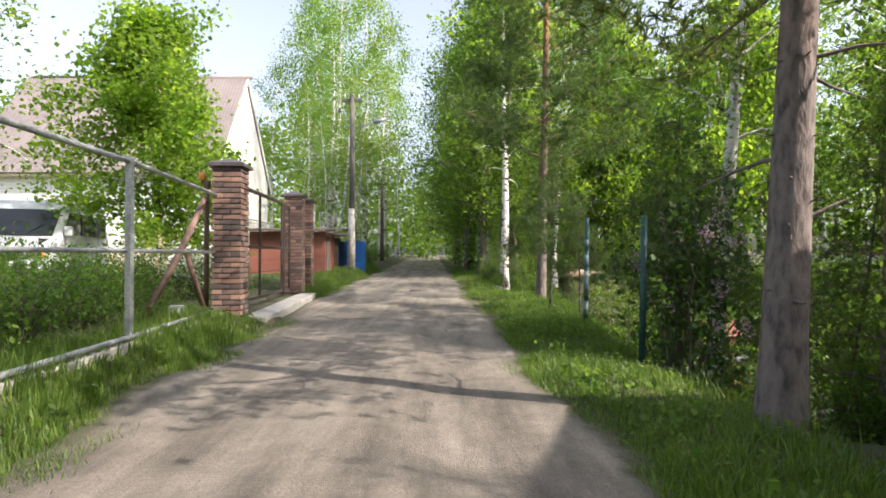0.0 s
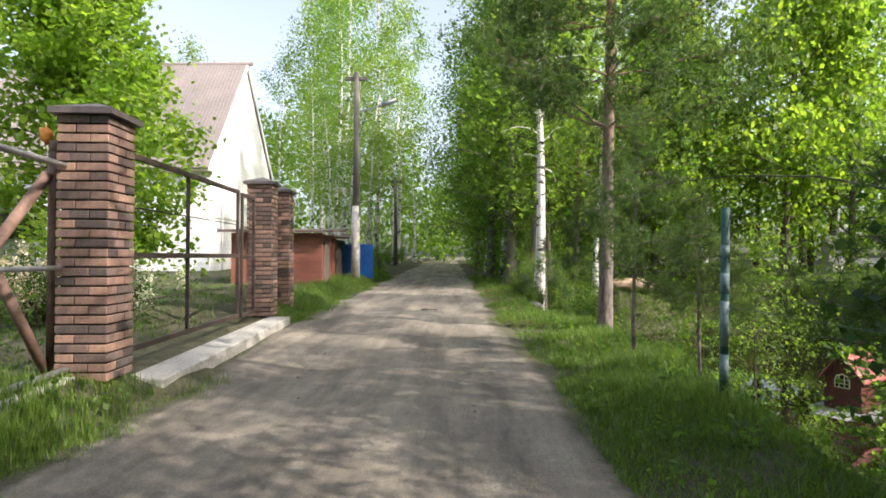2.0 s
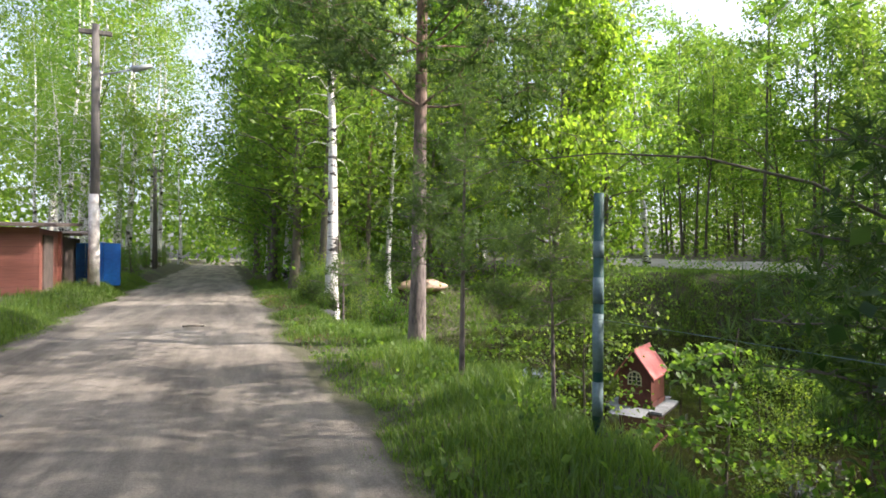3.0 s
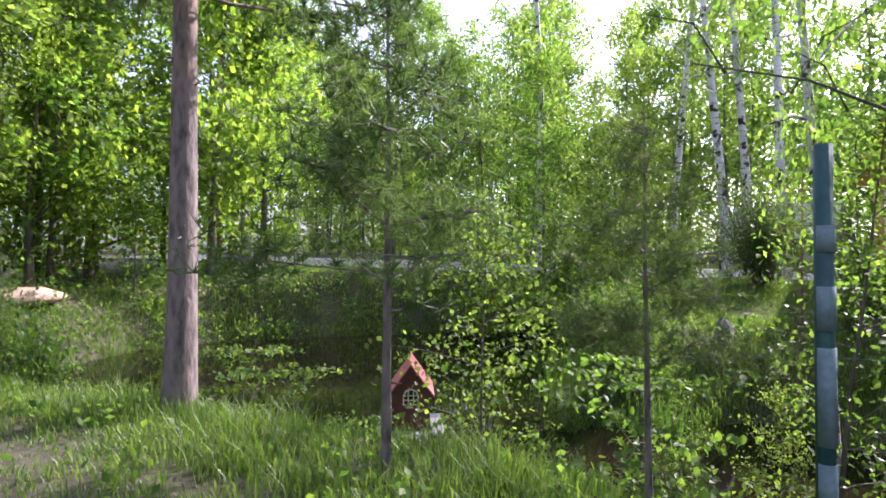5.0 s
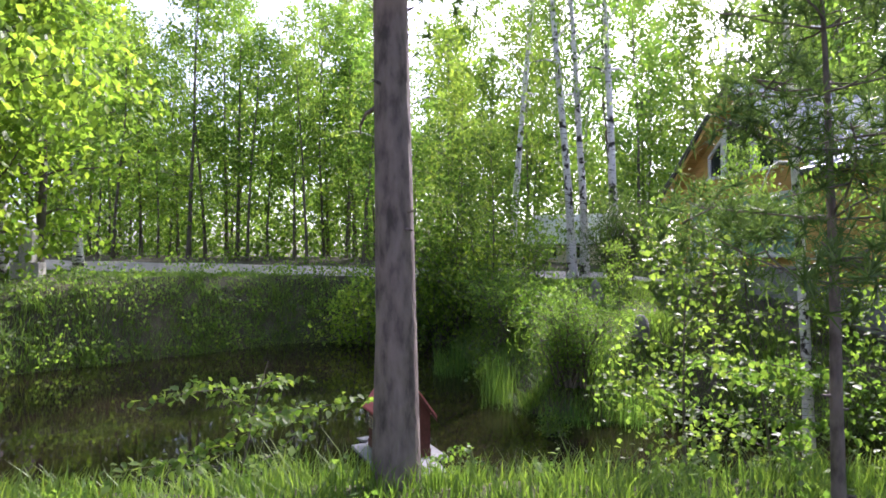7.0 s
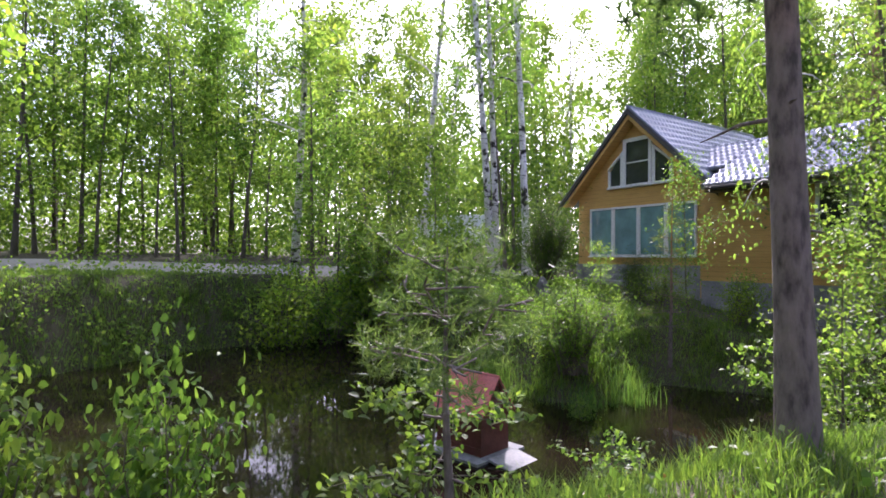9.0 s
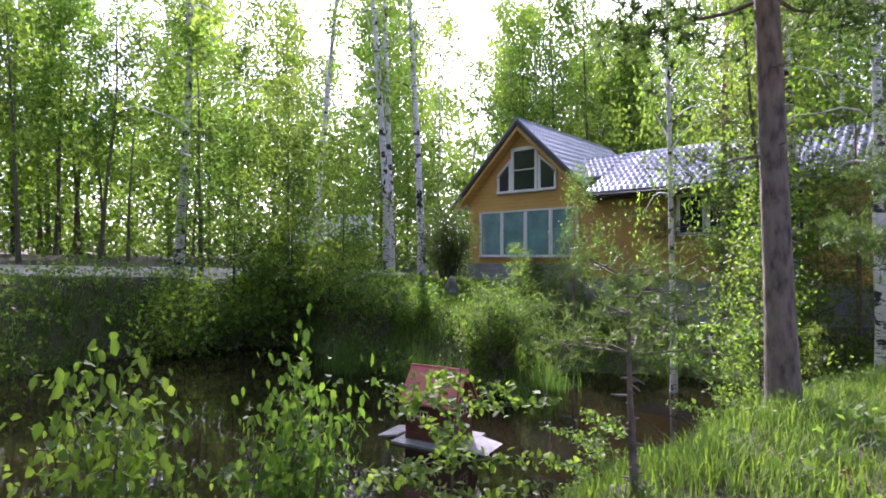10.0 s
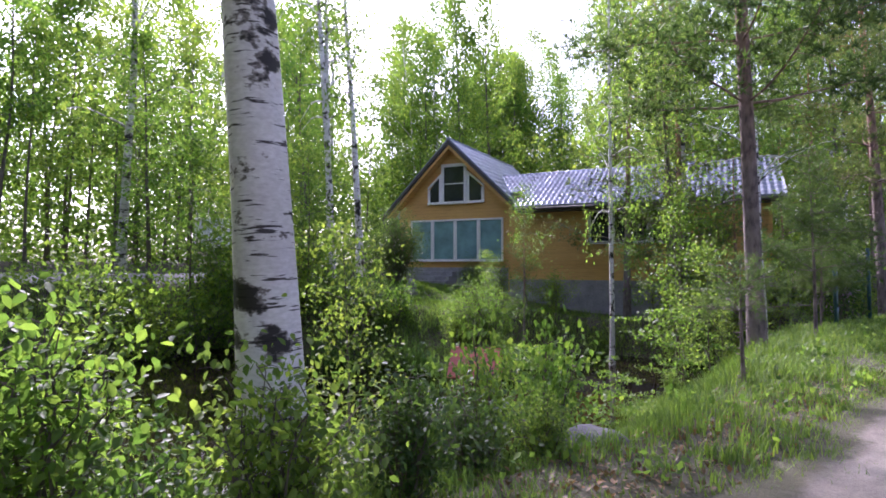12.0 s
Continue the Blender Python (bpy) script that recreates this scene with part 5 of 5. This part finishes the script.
for x, y, k in ((7.2, 8.3, 0.5),):
    clone(BIG, place(BIG, x, y, rng.uniform(0, 360), k, 1.0))
g = broadleaf(104, 9, 0.08, 0.3, 1.2, 26, 6, 22, 0.09, M_BARK, M_LFOREST, "forest_tree", "dark slender tree standing near the pond", 0.03)
g.matrix_world = place(g, 5.9, 7.35, 0)
# a lush broad tree on the far bank
for x, y, k in ((17.5, 13.6, 0.62), (19.2, 16.0, 0.72), (16.4, 30.5, 1.3)):
    clone(ALDER[0], place(ALDER[0], x, y, rng.uniform(0, 360), k * 1.35, k))
LUSH = broadleaf(105, 9.0, 0.16, 0.08, 3.0, 40, 8, 24, 0.2, M_BARK, M_LMAPLE, "broad_tree", "broad sunlit lime-green tree beyond the pond", 0.05, slim=0.8, group="broad trees")
LUSH.matrix_world = place(LUSH, 12.6, 26.0, 0, 1.1, 1.4)
for x, y, k in ((9.6, 28.2, 1.05), (7.2, 26.6, 0.8), (15.8, 27.0, 0.95)):
    clone(LUSH, place(LUSH, x, y, rng.uniform(0, 360), k, k * 1.3))

# pines
P1 = pine(201, 12.5, 0.12, 0.25, 2.5, 11, "tall pine with scaly grey-brown trunk on the pond verge", dead=9, tufts=70, needle=0.13, width=0.009, lean=(0.012, 0.012))
P1.matrix_world = place(P1, 2.28, 13.0, 0)
P2 = pine(202, 11, 0.15, 0.28, 2.7, 9, "stout pine with sunlit scaly trunk beside the lane", dead=24, tufts=50, needle=0.13, width=0.009, lean=(0.03, 0.01))
P2.matrix_world = place(P2, 2.26, 3.75, 0)
P3 = pine(203, 9.5, 0.11, 0.2, 1.9, 10, "bushy dark green pine in the roadside wood", dead=10, tufts=20, per=12, width=0.008)
P3.matrix_world = place(P3, 4.4, 13.6 + 12, 20)
# first copy and the seventh to ninth are added to dapple and shade the lane
for x, y, k in ((5.4, 0.5, 0.6), (6.6, 5.6, 1.0), (3.6, -3.2, 0.9), (5.5, -3.8, 1.1), (-5.2, -6.0, 0.8), (4.9, 6.2, 0.6), (7.0, 5.3, 1.15), (9.0, 4.2, 1.2), (6.3, 6.3, 0.9), (9.9, 8.5, 0.4)):
    clone(P3, place(P3, x, y, rng.uniform(0, 360), k))
S1 = pine(204, 3.1, 0.034, 0.36, 0.85, 7, "young pine with soft needles on the bank", tufts=22, per=14, needle=0.1, width=0.0042, dead=4, name="young_pine", group="young pines")
S1.matrix_world = place(S1, 2.1, 10.88, 0)
clone(S1, place(S1, 2.35, 9.5, 140, 0.62))
clone(S1, place(S1, 2.9, 6.9, 250, 1.15))
S2 = pine(205, 1.22, 0.028, 0.6, 0.62, 3, "stunted young pine with bare lower branches", tufts=16, per=14, needle=0.07, width=0.0026, dead=26, name="young_pine", group="young pines")
S2.matrix_world = place(S2, 1.68, 15.34, 0)

# maple in the yard
g = broadleaf(301, 6.9, 0.14, 0.16, 2.35, 44, 10, 56, 0.13, M_BARK, M_LMAPLE, "maple_tree", "round yellow-green maple in the yard", 0.02, slim=0.95)
g.matrix_world = place(g, -7.75, 15.4, 0)

# young trees and shrubs round the pond
spots = [(4.3, 8.9, 0.36), (4.9, 9.7, 0.36), (5.2, 8.5, 0.9), (2.75, 19.2, 0.5), (3.6, 20.6, 0.46), (5.0, 7.1, 1.0), (9.7, 10.2, 0.5), (10.5, 7.6, 0.7), (16.8, 12.9, 0.8), (15.8, 11.9, 0.75), (3.2, 24.4, 0.8), (4.2, 26.0, 0.9), (2.2, 23.8, 0.6), (9.4, 25.4, 0.9), (7.2, 5.9, 0.9), (5.9, 6.3, 0.8), (-5.2, 29.5, 0.6), (-4.4, 33.0, 0.75)]
scatter(YOUNG, spots, 0.1)

MAPLING = broadleaf(107, 4.6, 0.035, 0.12, 1.4, 22, 6, 16, 0.1, M_BARK, M_LSHRUB, "young_tree", "lush young tree with broad bright leaves", 0.04, slim=0.8, group="young trees", lean=0.03)
MAPLING.matrix_world = place(MAPLING, 3.7, 11.0, 0, 0.52)
for x, y, k in ((16.6, 13.6, 1.35), (17.8, 15.2, 1.3), (15.2, 12.6, 1.1)):
    clone(MAPLING, place(MAPLING, x, y, rng.uniform(0, 360), k))
SHRUB_D = [shrub(401 + k, 1.7, 1.15, 20, 13, 0.11, M_LBIRCH if k else M_LMAPLE, "dense green shrub on the bank", group="shrubs", clumps=6) for k in range(2)]
SHRUB_L = [shrub(411 + k, 1.25, 0.55, 18, 20, 0.062, M_LLIME, "fresh lime-green leafy bush at the water's edge", group="shrubs", slim=0.72, clumps=6, near=True) for k in range(2)]
SHRUB_U = [shrub(421 + k, 2.2, 1.1, 18, 20, 0.09, M_LSHRUB if k else M_LFOREST, "tangled undergrowth bush in shade", group="shrubs") for k in range(2)]
spots = [(16.3, 16.7, 1.3), (16.9, 15.4, 1.35), (16.6, 14.1, 1.25), (17.8, 14.0, 1.4), (17.6, 16.6, 1.2), (14.0, 12.4, 1.0), (15.5, 12.7, 1.25), (12.7, 12.1, 0.9), (17.2, 14.6, 1.3), (16.4, 13.2, 1.2), (11.8, 11.6, 0.6), (17.6, 11.2, 1.0)]
scatter(SHRUB_D, spots, 0.1)
scatter(SHRUB_L, [(2.95, 16.75, 1.3), (3.0, 17.75, 1.35)], 0.03, wide=0.62)
spots = [(4.4, 11.0, 0.4), (7.9, 9.6 + 2, 0.5), (9.8, 11.3, 0.7), (4.6, 6.2, 0.9)]
scatter(SHRUB_L, spots, 0.1)
# darker leaf colour on every second bush stands in for shade
SHRUB_N = [shrub(415 + k, 1.45, 0.7, 24, 17, 0.075, M_LDARK if k else M_LSHRUB, "mid-green leafy bush round the birch", group="shrubs", clumps=6, near=True) for k in range(2)]
spots = [(2.6, 19.2, 0.9), (2.0, 18.9, 0.7), (3.3, 19.3, 1.05), (2.9, 20.3, 1.1), (4.1, 20.1, 1.15), (1.7, 19.6, 0.75), (1.6, 20.3, 0.85), (3.0, 21.3, 1.15), (2.1, 21.0, 1.0), (3.9, 18.6, 0.8), (3.2, 18.5, 0.75), (4.6, 21.2, 1.2), (1.75, 18.5, 0.5)]
scatter(SHRUB_N, [(x, y, k * 0.62) for x, y, k in spots], 0.1)
spots = [(rng.uniform(3.5, 7.0), y, rng.uniform(0.6, 1.0)) for y in np.arange(-2, 6.8, 0.65)] + [(2.9, 7.3, 0.5), (3.2, 6.4, 0.6), (3.0, 2.2, 0.45), (2.6, 1.2, 0.4)]
spots += [(rng.uniform(2.1, 4.2), y, rng.uniform(0.5, 0.9)) for y in np.arange(22.5, 52, 1.8)]
spots += [(rng.uniform(9.5, 12), y, 0.6) for y in np.arange(1, 8.5, 1.1)]
spots += [(rng.uniform(-5.6, -4.5) - 0.02 * (y - 28), y, rng.uniform(0.45, 0.75)) for y in np.arange(28.5, 56, 2.2)]
scatter(SHRUB_U, spots, 0.15)

lil = shrub(431, 2.7, 0.95, 16, 26, 0.085, M_LDARK, "lilac bush with purple flower heads", "lilac_bush", 0.75, bloom=0.22)
lil.matrix_world = place(lil, 2.65, 6.25, 0)
w = shrub(432, 1.25, 0.85, 44, 34, 0.055, M_LLIME, "round pale green willow shrub on the lawn", "willow_shrub", 0.35, clumps=6)
w.matrix_world = place(w, 9.1, 11.15, 0, 1.15, 1.15, 0.3)
y_ = shrub(433, 2.0, 0.95, 46, 40, 0.06, M_LDARK, "dark dense clipped evergreen shrub by the house", "evergreen_shrub", 0.4, clumps=7)
y_.matrix_world = place(y_, 15.2, 9.0, 0, 1.15, 1.25)
clone(y_, place(y_, 13.2, 7.2, 90, 0.6))
wb = shrub(434, 1.3, 1.0, 22, 24, 0.08, M_LDARK, "dark shrub with white blossom in the yard", "flowering_shrub", 0.6, bloom=0.6)
wb.matrix_world = place(wb, -7.0, 12.6, 0)
clone(wb, place(wb, -5.4, 12.2, 120, 0.9))
YARD = [shrub(441 + k, 0.95, 0.75, 18, 22, 0.07, M_LLIME, "yellow-green garden shrub behind the pipe fence", "garden_shrub", 0.5, group="garden shrubs") for k in range(2)]
spots = [(-4.3, 6.6, 0.8), (-3.95, 7.6, 0.5), (-3.95, 5.2, 0.8), (-3.9, 4.0, 0.85), (-3.8, 3.0, 0.8), (-5.0, 7.5, 1.0), (-5.6, 6.6, 1.0), (-4.9, 6.2, 0.85), (-6.4, 7.4, 1.1), (-5.1, 5.2, 0.9), (-6.3, 5.6, 1.0), (-7.3, 6.8, 1.1), (-5.3, 9.2, 1.0), (-6.3, 9.0, 1.1), (-4.9, 4.1, 0.9), (-7.2, 8.4, 1.1)]
scatter(YARD, spots, 0.12)

# a low sapling whose leafy branches lie in layers over the water
lay = Grower(451)
st = lay.path((0, 0, -0.4), (0.05, 0.0, 1), 2.1, 8, 0.04)
lay.limb(st, np.linspace(0.022, 0.005, 9), 6)
for k in range(15):
    p = st[2 + k * 6 // 15]
    ln_ = lay.path(p, (math.cos(k * 2.4), math.sin(k * 2.4), 0.15), lay.r.uniform(0.6, 1.2), 5, 0.08, -0.02)
    lay.limb(ln_, np.linspace(0.008, 0.002, 6), 5)
    for q in ln_[1:]:
        lay.clump(q, 13, (0.11, 0.11, 0.025), 0.085)
lob = plant("young_tree", "sapling with layered flat leafy branches over water", "tree", lay.trunk_mesh(M_BARK), lay.round_leaves_mesh(M_LLIME, 0.7, 1.6))
lob.matrix_world = place(lob, 4.35, 14.95, 0, dz=0.15)
clone(lob, place(lob, 4.6, 9.9, 70, 1.0, dz=0.3))
clone(lob, place(lob, 4.5, 13.0, 200, 0.6, dz=0.0))

# ---- grass and reeds ----


def blades(name, pts, height, width, material, label, category, seed, lean=0.35):
    """Bent blades on the ground at pts (x, y), in three faces each."""
    r = np.random.default_rng(seed)
    n = len(pts)
    x, y = pts[:, 0], pts[:, 1]
    z = ground_z(x, y) - 0.02
    by_road = np.clip(np.maximum(x - road_right(y), road_left(y) - x) / 1.2, 0, 1)
    h = height * r.uniform(0.45, 1.2, n) * (0.45 + 0.55 * by_road) * (0.85 + 0.45 * wobble(x, y, 1.9, 5))
    a = r.uniform(0, 2 * np.pi, n)
    d = np.stack([np.cos(a), np.sin(a), np.zeros(n)], -1)
    s = np.stack([-np.sin(a), np.cos(a), np.zeros(n)], -1) * (width * r.uniform(0.6, 1.3, n))[:, None]
    b = np.stack([x, y, z], -1)
    bend = (lean * h * r.uniform(0.2, 1.4, n))[:, None]
    m = b + d * bend * 0.35 + np.array([0, 0, 1]) * (h * 0.6)[:, None]
    t = b + d * bend * 1.2 + np.array([0, 0, 1]) * h[:, None]
    v = np.stack([b - s, b + s, m - s * 0.7, m + s * 0.7, t], 1).reshape(-1, 3)
    i = np.arange(n)[:, None] * 5
    f = np.concatenate([i + np.array([[0, 1, 3]]), i + np.array([[0, 3, 2]]), i + np.array([[2, 3, 4]])])
    return tagged(new(name, array_mesh(name, v, f, material)), label, category, kind="stuff")


def tufted(n, sampler, seed, per=9, spread=0.06):
    """Places in tufts, thinned by a broad pattern."""
    r = np.random.default_rng(seed)
    c = sampler(r, n // per)
    p = np.repeat(c, per, 0) + r.normal(0, spread, (len(c) * per, 2))
    return p


def left_verge(r, n):
    y = -1.5 + 34 * r.uniform(0, 1, n) ** 1.7
    x = road_left(y) + 0.18 - np.abs(r.normal(0, 0.6, n))
    keep = (x > -3.75) | (y > 15.5)
    gap = (y > 8.7) & (y < 13.8) & (x < -2.58)
    return np.stack([x, y], -1)[keep & ~gap]


def right_verge(r, n):
    y = -1.5 + 34 * r.uniform(0, 1, n) ** 1.5
    off = np.abs(r.normal(0, 0.85, n)) - 0.18
    keep = (y < 11) | (off > 1.1) | (r.uniform(0, 1, n) < 0.4)
    return np.stack([road_right(y) + off, y], -1)[keep]


def pond_edge(r, n):
    p = np.stack([r.uniform(1.3, 18, n * 5), r.uniform(5.5, 27, n * 5)], -1)
    d = pond_distance(p[:, 0], p[:, 1])
    near = p[:, 0] < 6
    keep = (d > -0.1) & (d < np.where(near, 3.6, 2.6)) & (p[:, 0] > road_right(p[:, 1]) + 0.5) & (r.uniform(0, 1, n * 5) < np.where(near, 1.0, 0.45))
    return p[keep][:n]


def yard(r, n):
    y = r.uniform(3, 40, n)
    return np.stack([-4.1 - np.abs(r.normal(0, 4, n)), y], -1)


def far_lawn(r, n):
    p = np.stack([r.uniform(8.3, 26, n * 3), r.uniform(2, 32, n * 3)], -1)
    on_road = np.abs(p[:, 0] - (22.5 + 6 * ((p[:, 1] + 12) / 62 - 0.5))) < 3.2
    return p[(pond_distance(p[:, 0], p[:, 1]) > 0.2) & ~on_road][:n]


blades("verge_grass", tufted(105000, left_verge, 1), 0.25, 0.0055, M_GRASS, "lush green grass on the lane's verge", "grass", 11)
blades("bank_grass", tufted(120000, right_verge, 2), 0.19, 0.0055, M_GRASS, "long green grass between lane and pond", "grass", 12, 0.5)
blades("pond_grass", tufted(110000, pond_edge, 3), 0.2, 0.005, M_GRASS, "long grass hanging over the pond bank", "grass", 13, 0.6)
blades("yard_grass", tufted(24000, yard, 4, 7, 0.1), 0.13, 0.007, M_GRASS, "short sunlit lawn grass in the yard", "grass", 14)
def house_lawn(r, n):
    p = np.stack([r.uniform(9.0, 15.5, n * 2), r.uniform(7.6, 12.4, n * 2)], -1)
    return p[pond_distance(p[:, 0], p[:, 1]) > 0.15][:n]


blades("lawn_grass", tufted(22000, house_lawn, 8, 8, 0.1), 0.12, 0.01, M_GRASS, "mown lawn grass before the yellow house", "grass", 17)
blades("far_grass", tufted(34000, far_lawn, 5, 8, 0.12), 0.14, 0.01, M_GRASS, "rough grass of the lawn and far bank", "grass", 15)


def far_bank(r, n):
    p = np.stack([r.uniform(6, 20, n * 6), r.uniform(6, 27, n * 6)], -1)
    d = pond_distance(p[:, 0], p[:, 1])
    return p[(d > -0.05) & (d < 1.5) & ((p[:, 1] > 11.5) | (p[:, 0] > 8))][:n]


blades("tussocks", tufted(16000, far_bank, 9, 10, 0.09), 0.3, 0.009, M_GRASS, "long tussock grass hanging down the far bank", "grass", 18, 0.9)


def reed_bed(x, y, sx, sy, n, h, seed):
    r = np.random.default_rng(seed)
    p = np.stack([r.normal(x, sx, n), r.normal(y, sy, n)], -1)
    ob = blades("reeds", p, h, 0.009, M_REED, "tall green reeds at the water's edge", "reeds", seed, 0.22)
    return ob


reed_bed(8.35, 11.2, 0.15, 0.25, 150, 0.9, 31)
reed_bed(9.9, 12.4, 0.4, 0.15, 340, 1.0, 32)
reed_bed(12.3, 13.5, 0.6, 0.25, 300, 0.95, 33)
reed_bed(8.4, 10.3, 0.18, 0.3, 120, 0.95, 34)

def lane_edge(r, n):
    y = -1.5 + 30 * r.uniform(0, 1, n) ** 1.4
    side = r.uniform(0, 1, n) < 0.5
    x = np.where(side, road_left(y) + 0.1 - r.normal(0, 0.16, n), road_right(y) - 0.1 + r.normal(0, 0.16, n))
    return np.stack([x, y], -1)[(x > -2.58) | (y < 8.7) | (y > 13.8)]


blades("edge_grass", tufted(42000, lane_edge, 6, 7, 0.05), 0.13, 0.004, M_GRASS, "short trodden grass creeping onto the lane", "grass", 16, 0.6)

# ferns and broad weeds under the shrubs of the bank
wd = Grower(471)
rr = np.random.default_rng(472)
for x, y in np.concatenate([right_verge(rr, 420), left_verge(rr, 200), pond_edge(rr, 260)]):
    if float(road_left(y)) - 0.2 < x < float(road_right(y)) + 0.2:
        continue
    z = float(ground_z(x, y))
    wd.clump((x, y, z + 0.09), int(rr.integers(8, 20)), (0.07, 0.07, 0.05), 0.06)
tagged(new("weeds", wd.leaves_mesh(M_LSHRUB, 0.7, 1.0, name="weeds")), "broad-leaved weeds among the grass", "weeds", kind="stuff")

# dead leaves on the trodden bank
lit = Grower(475)
rr = np.random.default_rng(476)
for k in range(420):
    y = rr.uniform(13.5, 22.5)
    x = float(road_right(y)) + 0.25 + abs(rr.normal(0, 0.75))
    n = int(rr.integers(5, 14))
    p = np.stack([rr.normal(x, 0.12, n), rr.normal(y, 0.12, n)], -1)
    lit.centres.append(np.column_stack([p, ground_z(p[:, 0], p[:, 1]) + 0.018]))
    lit.sizes.append(rr.uniform(0.02, 0.055, n))
tagged(new("leaf_litter", lit.leaves_mesh(M_LITTER, 0.6, 4.0, name="leaf_litter")), "brown dead leaves scattered on the grassy bank", "leaf litter", kind="stuff")

# pebbles on the lane
rr = np.random.default_rng(481)
pb, pf = [], []
oct_v = np.array([(1, 0, 0), (-1, 0, 0), (0, 1, 0), (0, -1, 0), (0, 0, 1), (0, 0, -1)], float)
oct_f = np.array([(0, 2, 4), (2, 1, 4), (1, 3, 4), (3, 0, 4), (2, 0, 5), (1, 2, 5), (3, 1, 5), (0, 3, 5)])
for k in range(1500):
    y = 0.5 + 22 * rr.uniform() ** 1.4
    u = rr.uniform()
    u = u if rr.uniform() < 0.5 else (0.5 + 0.5 * np.sign(u - 0.5) * abs(2 * u - 1) ** 0.3)
    x = float(road_left(y)) * (1 - u) + float(road_right(y)) * u
    if k % 5 == 0:
        x, y = 0.45 + rr.normal(0, 0.22), 6.7 + rr.normal(0, 0.3)
    s = 0.004 + 0.016 * rr.uniform() ** 4
    pb.append(oct_v * (s * rr.uniform(0.6, 1.2, 3)) + (x, y, float(road_z(x, y)) - 0.003))
    pf.append(oct_f + 6 * k)
tagged(new("pebbles", array_mesh("pebbles", np.concatenate(pb), np.concatenate(pf), M_STONE)), "small grey pebbles scattered on the lane", "pebbles", kind="stuff")
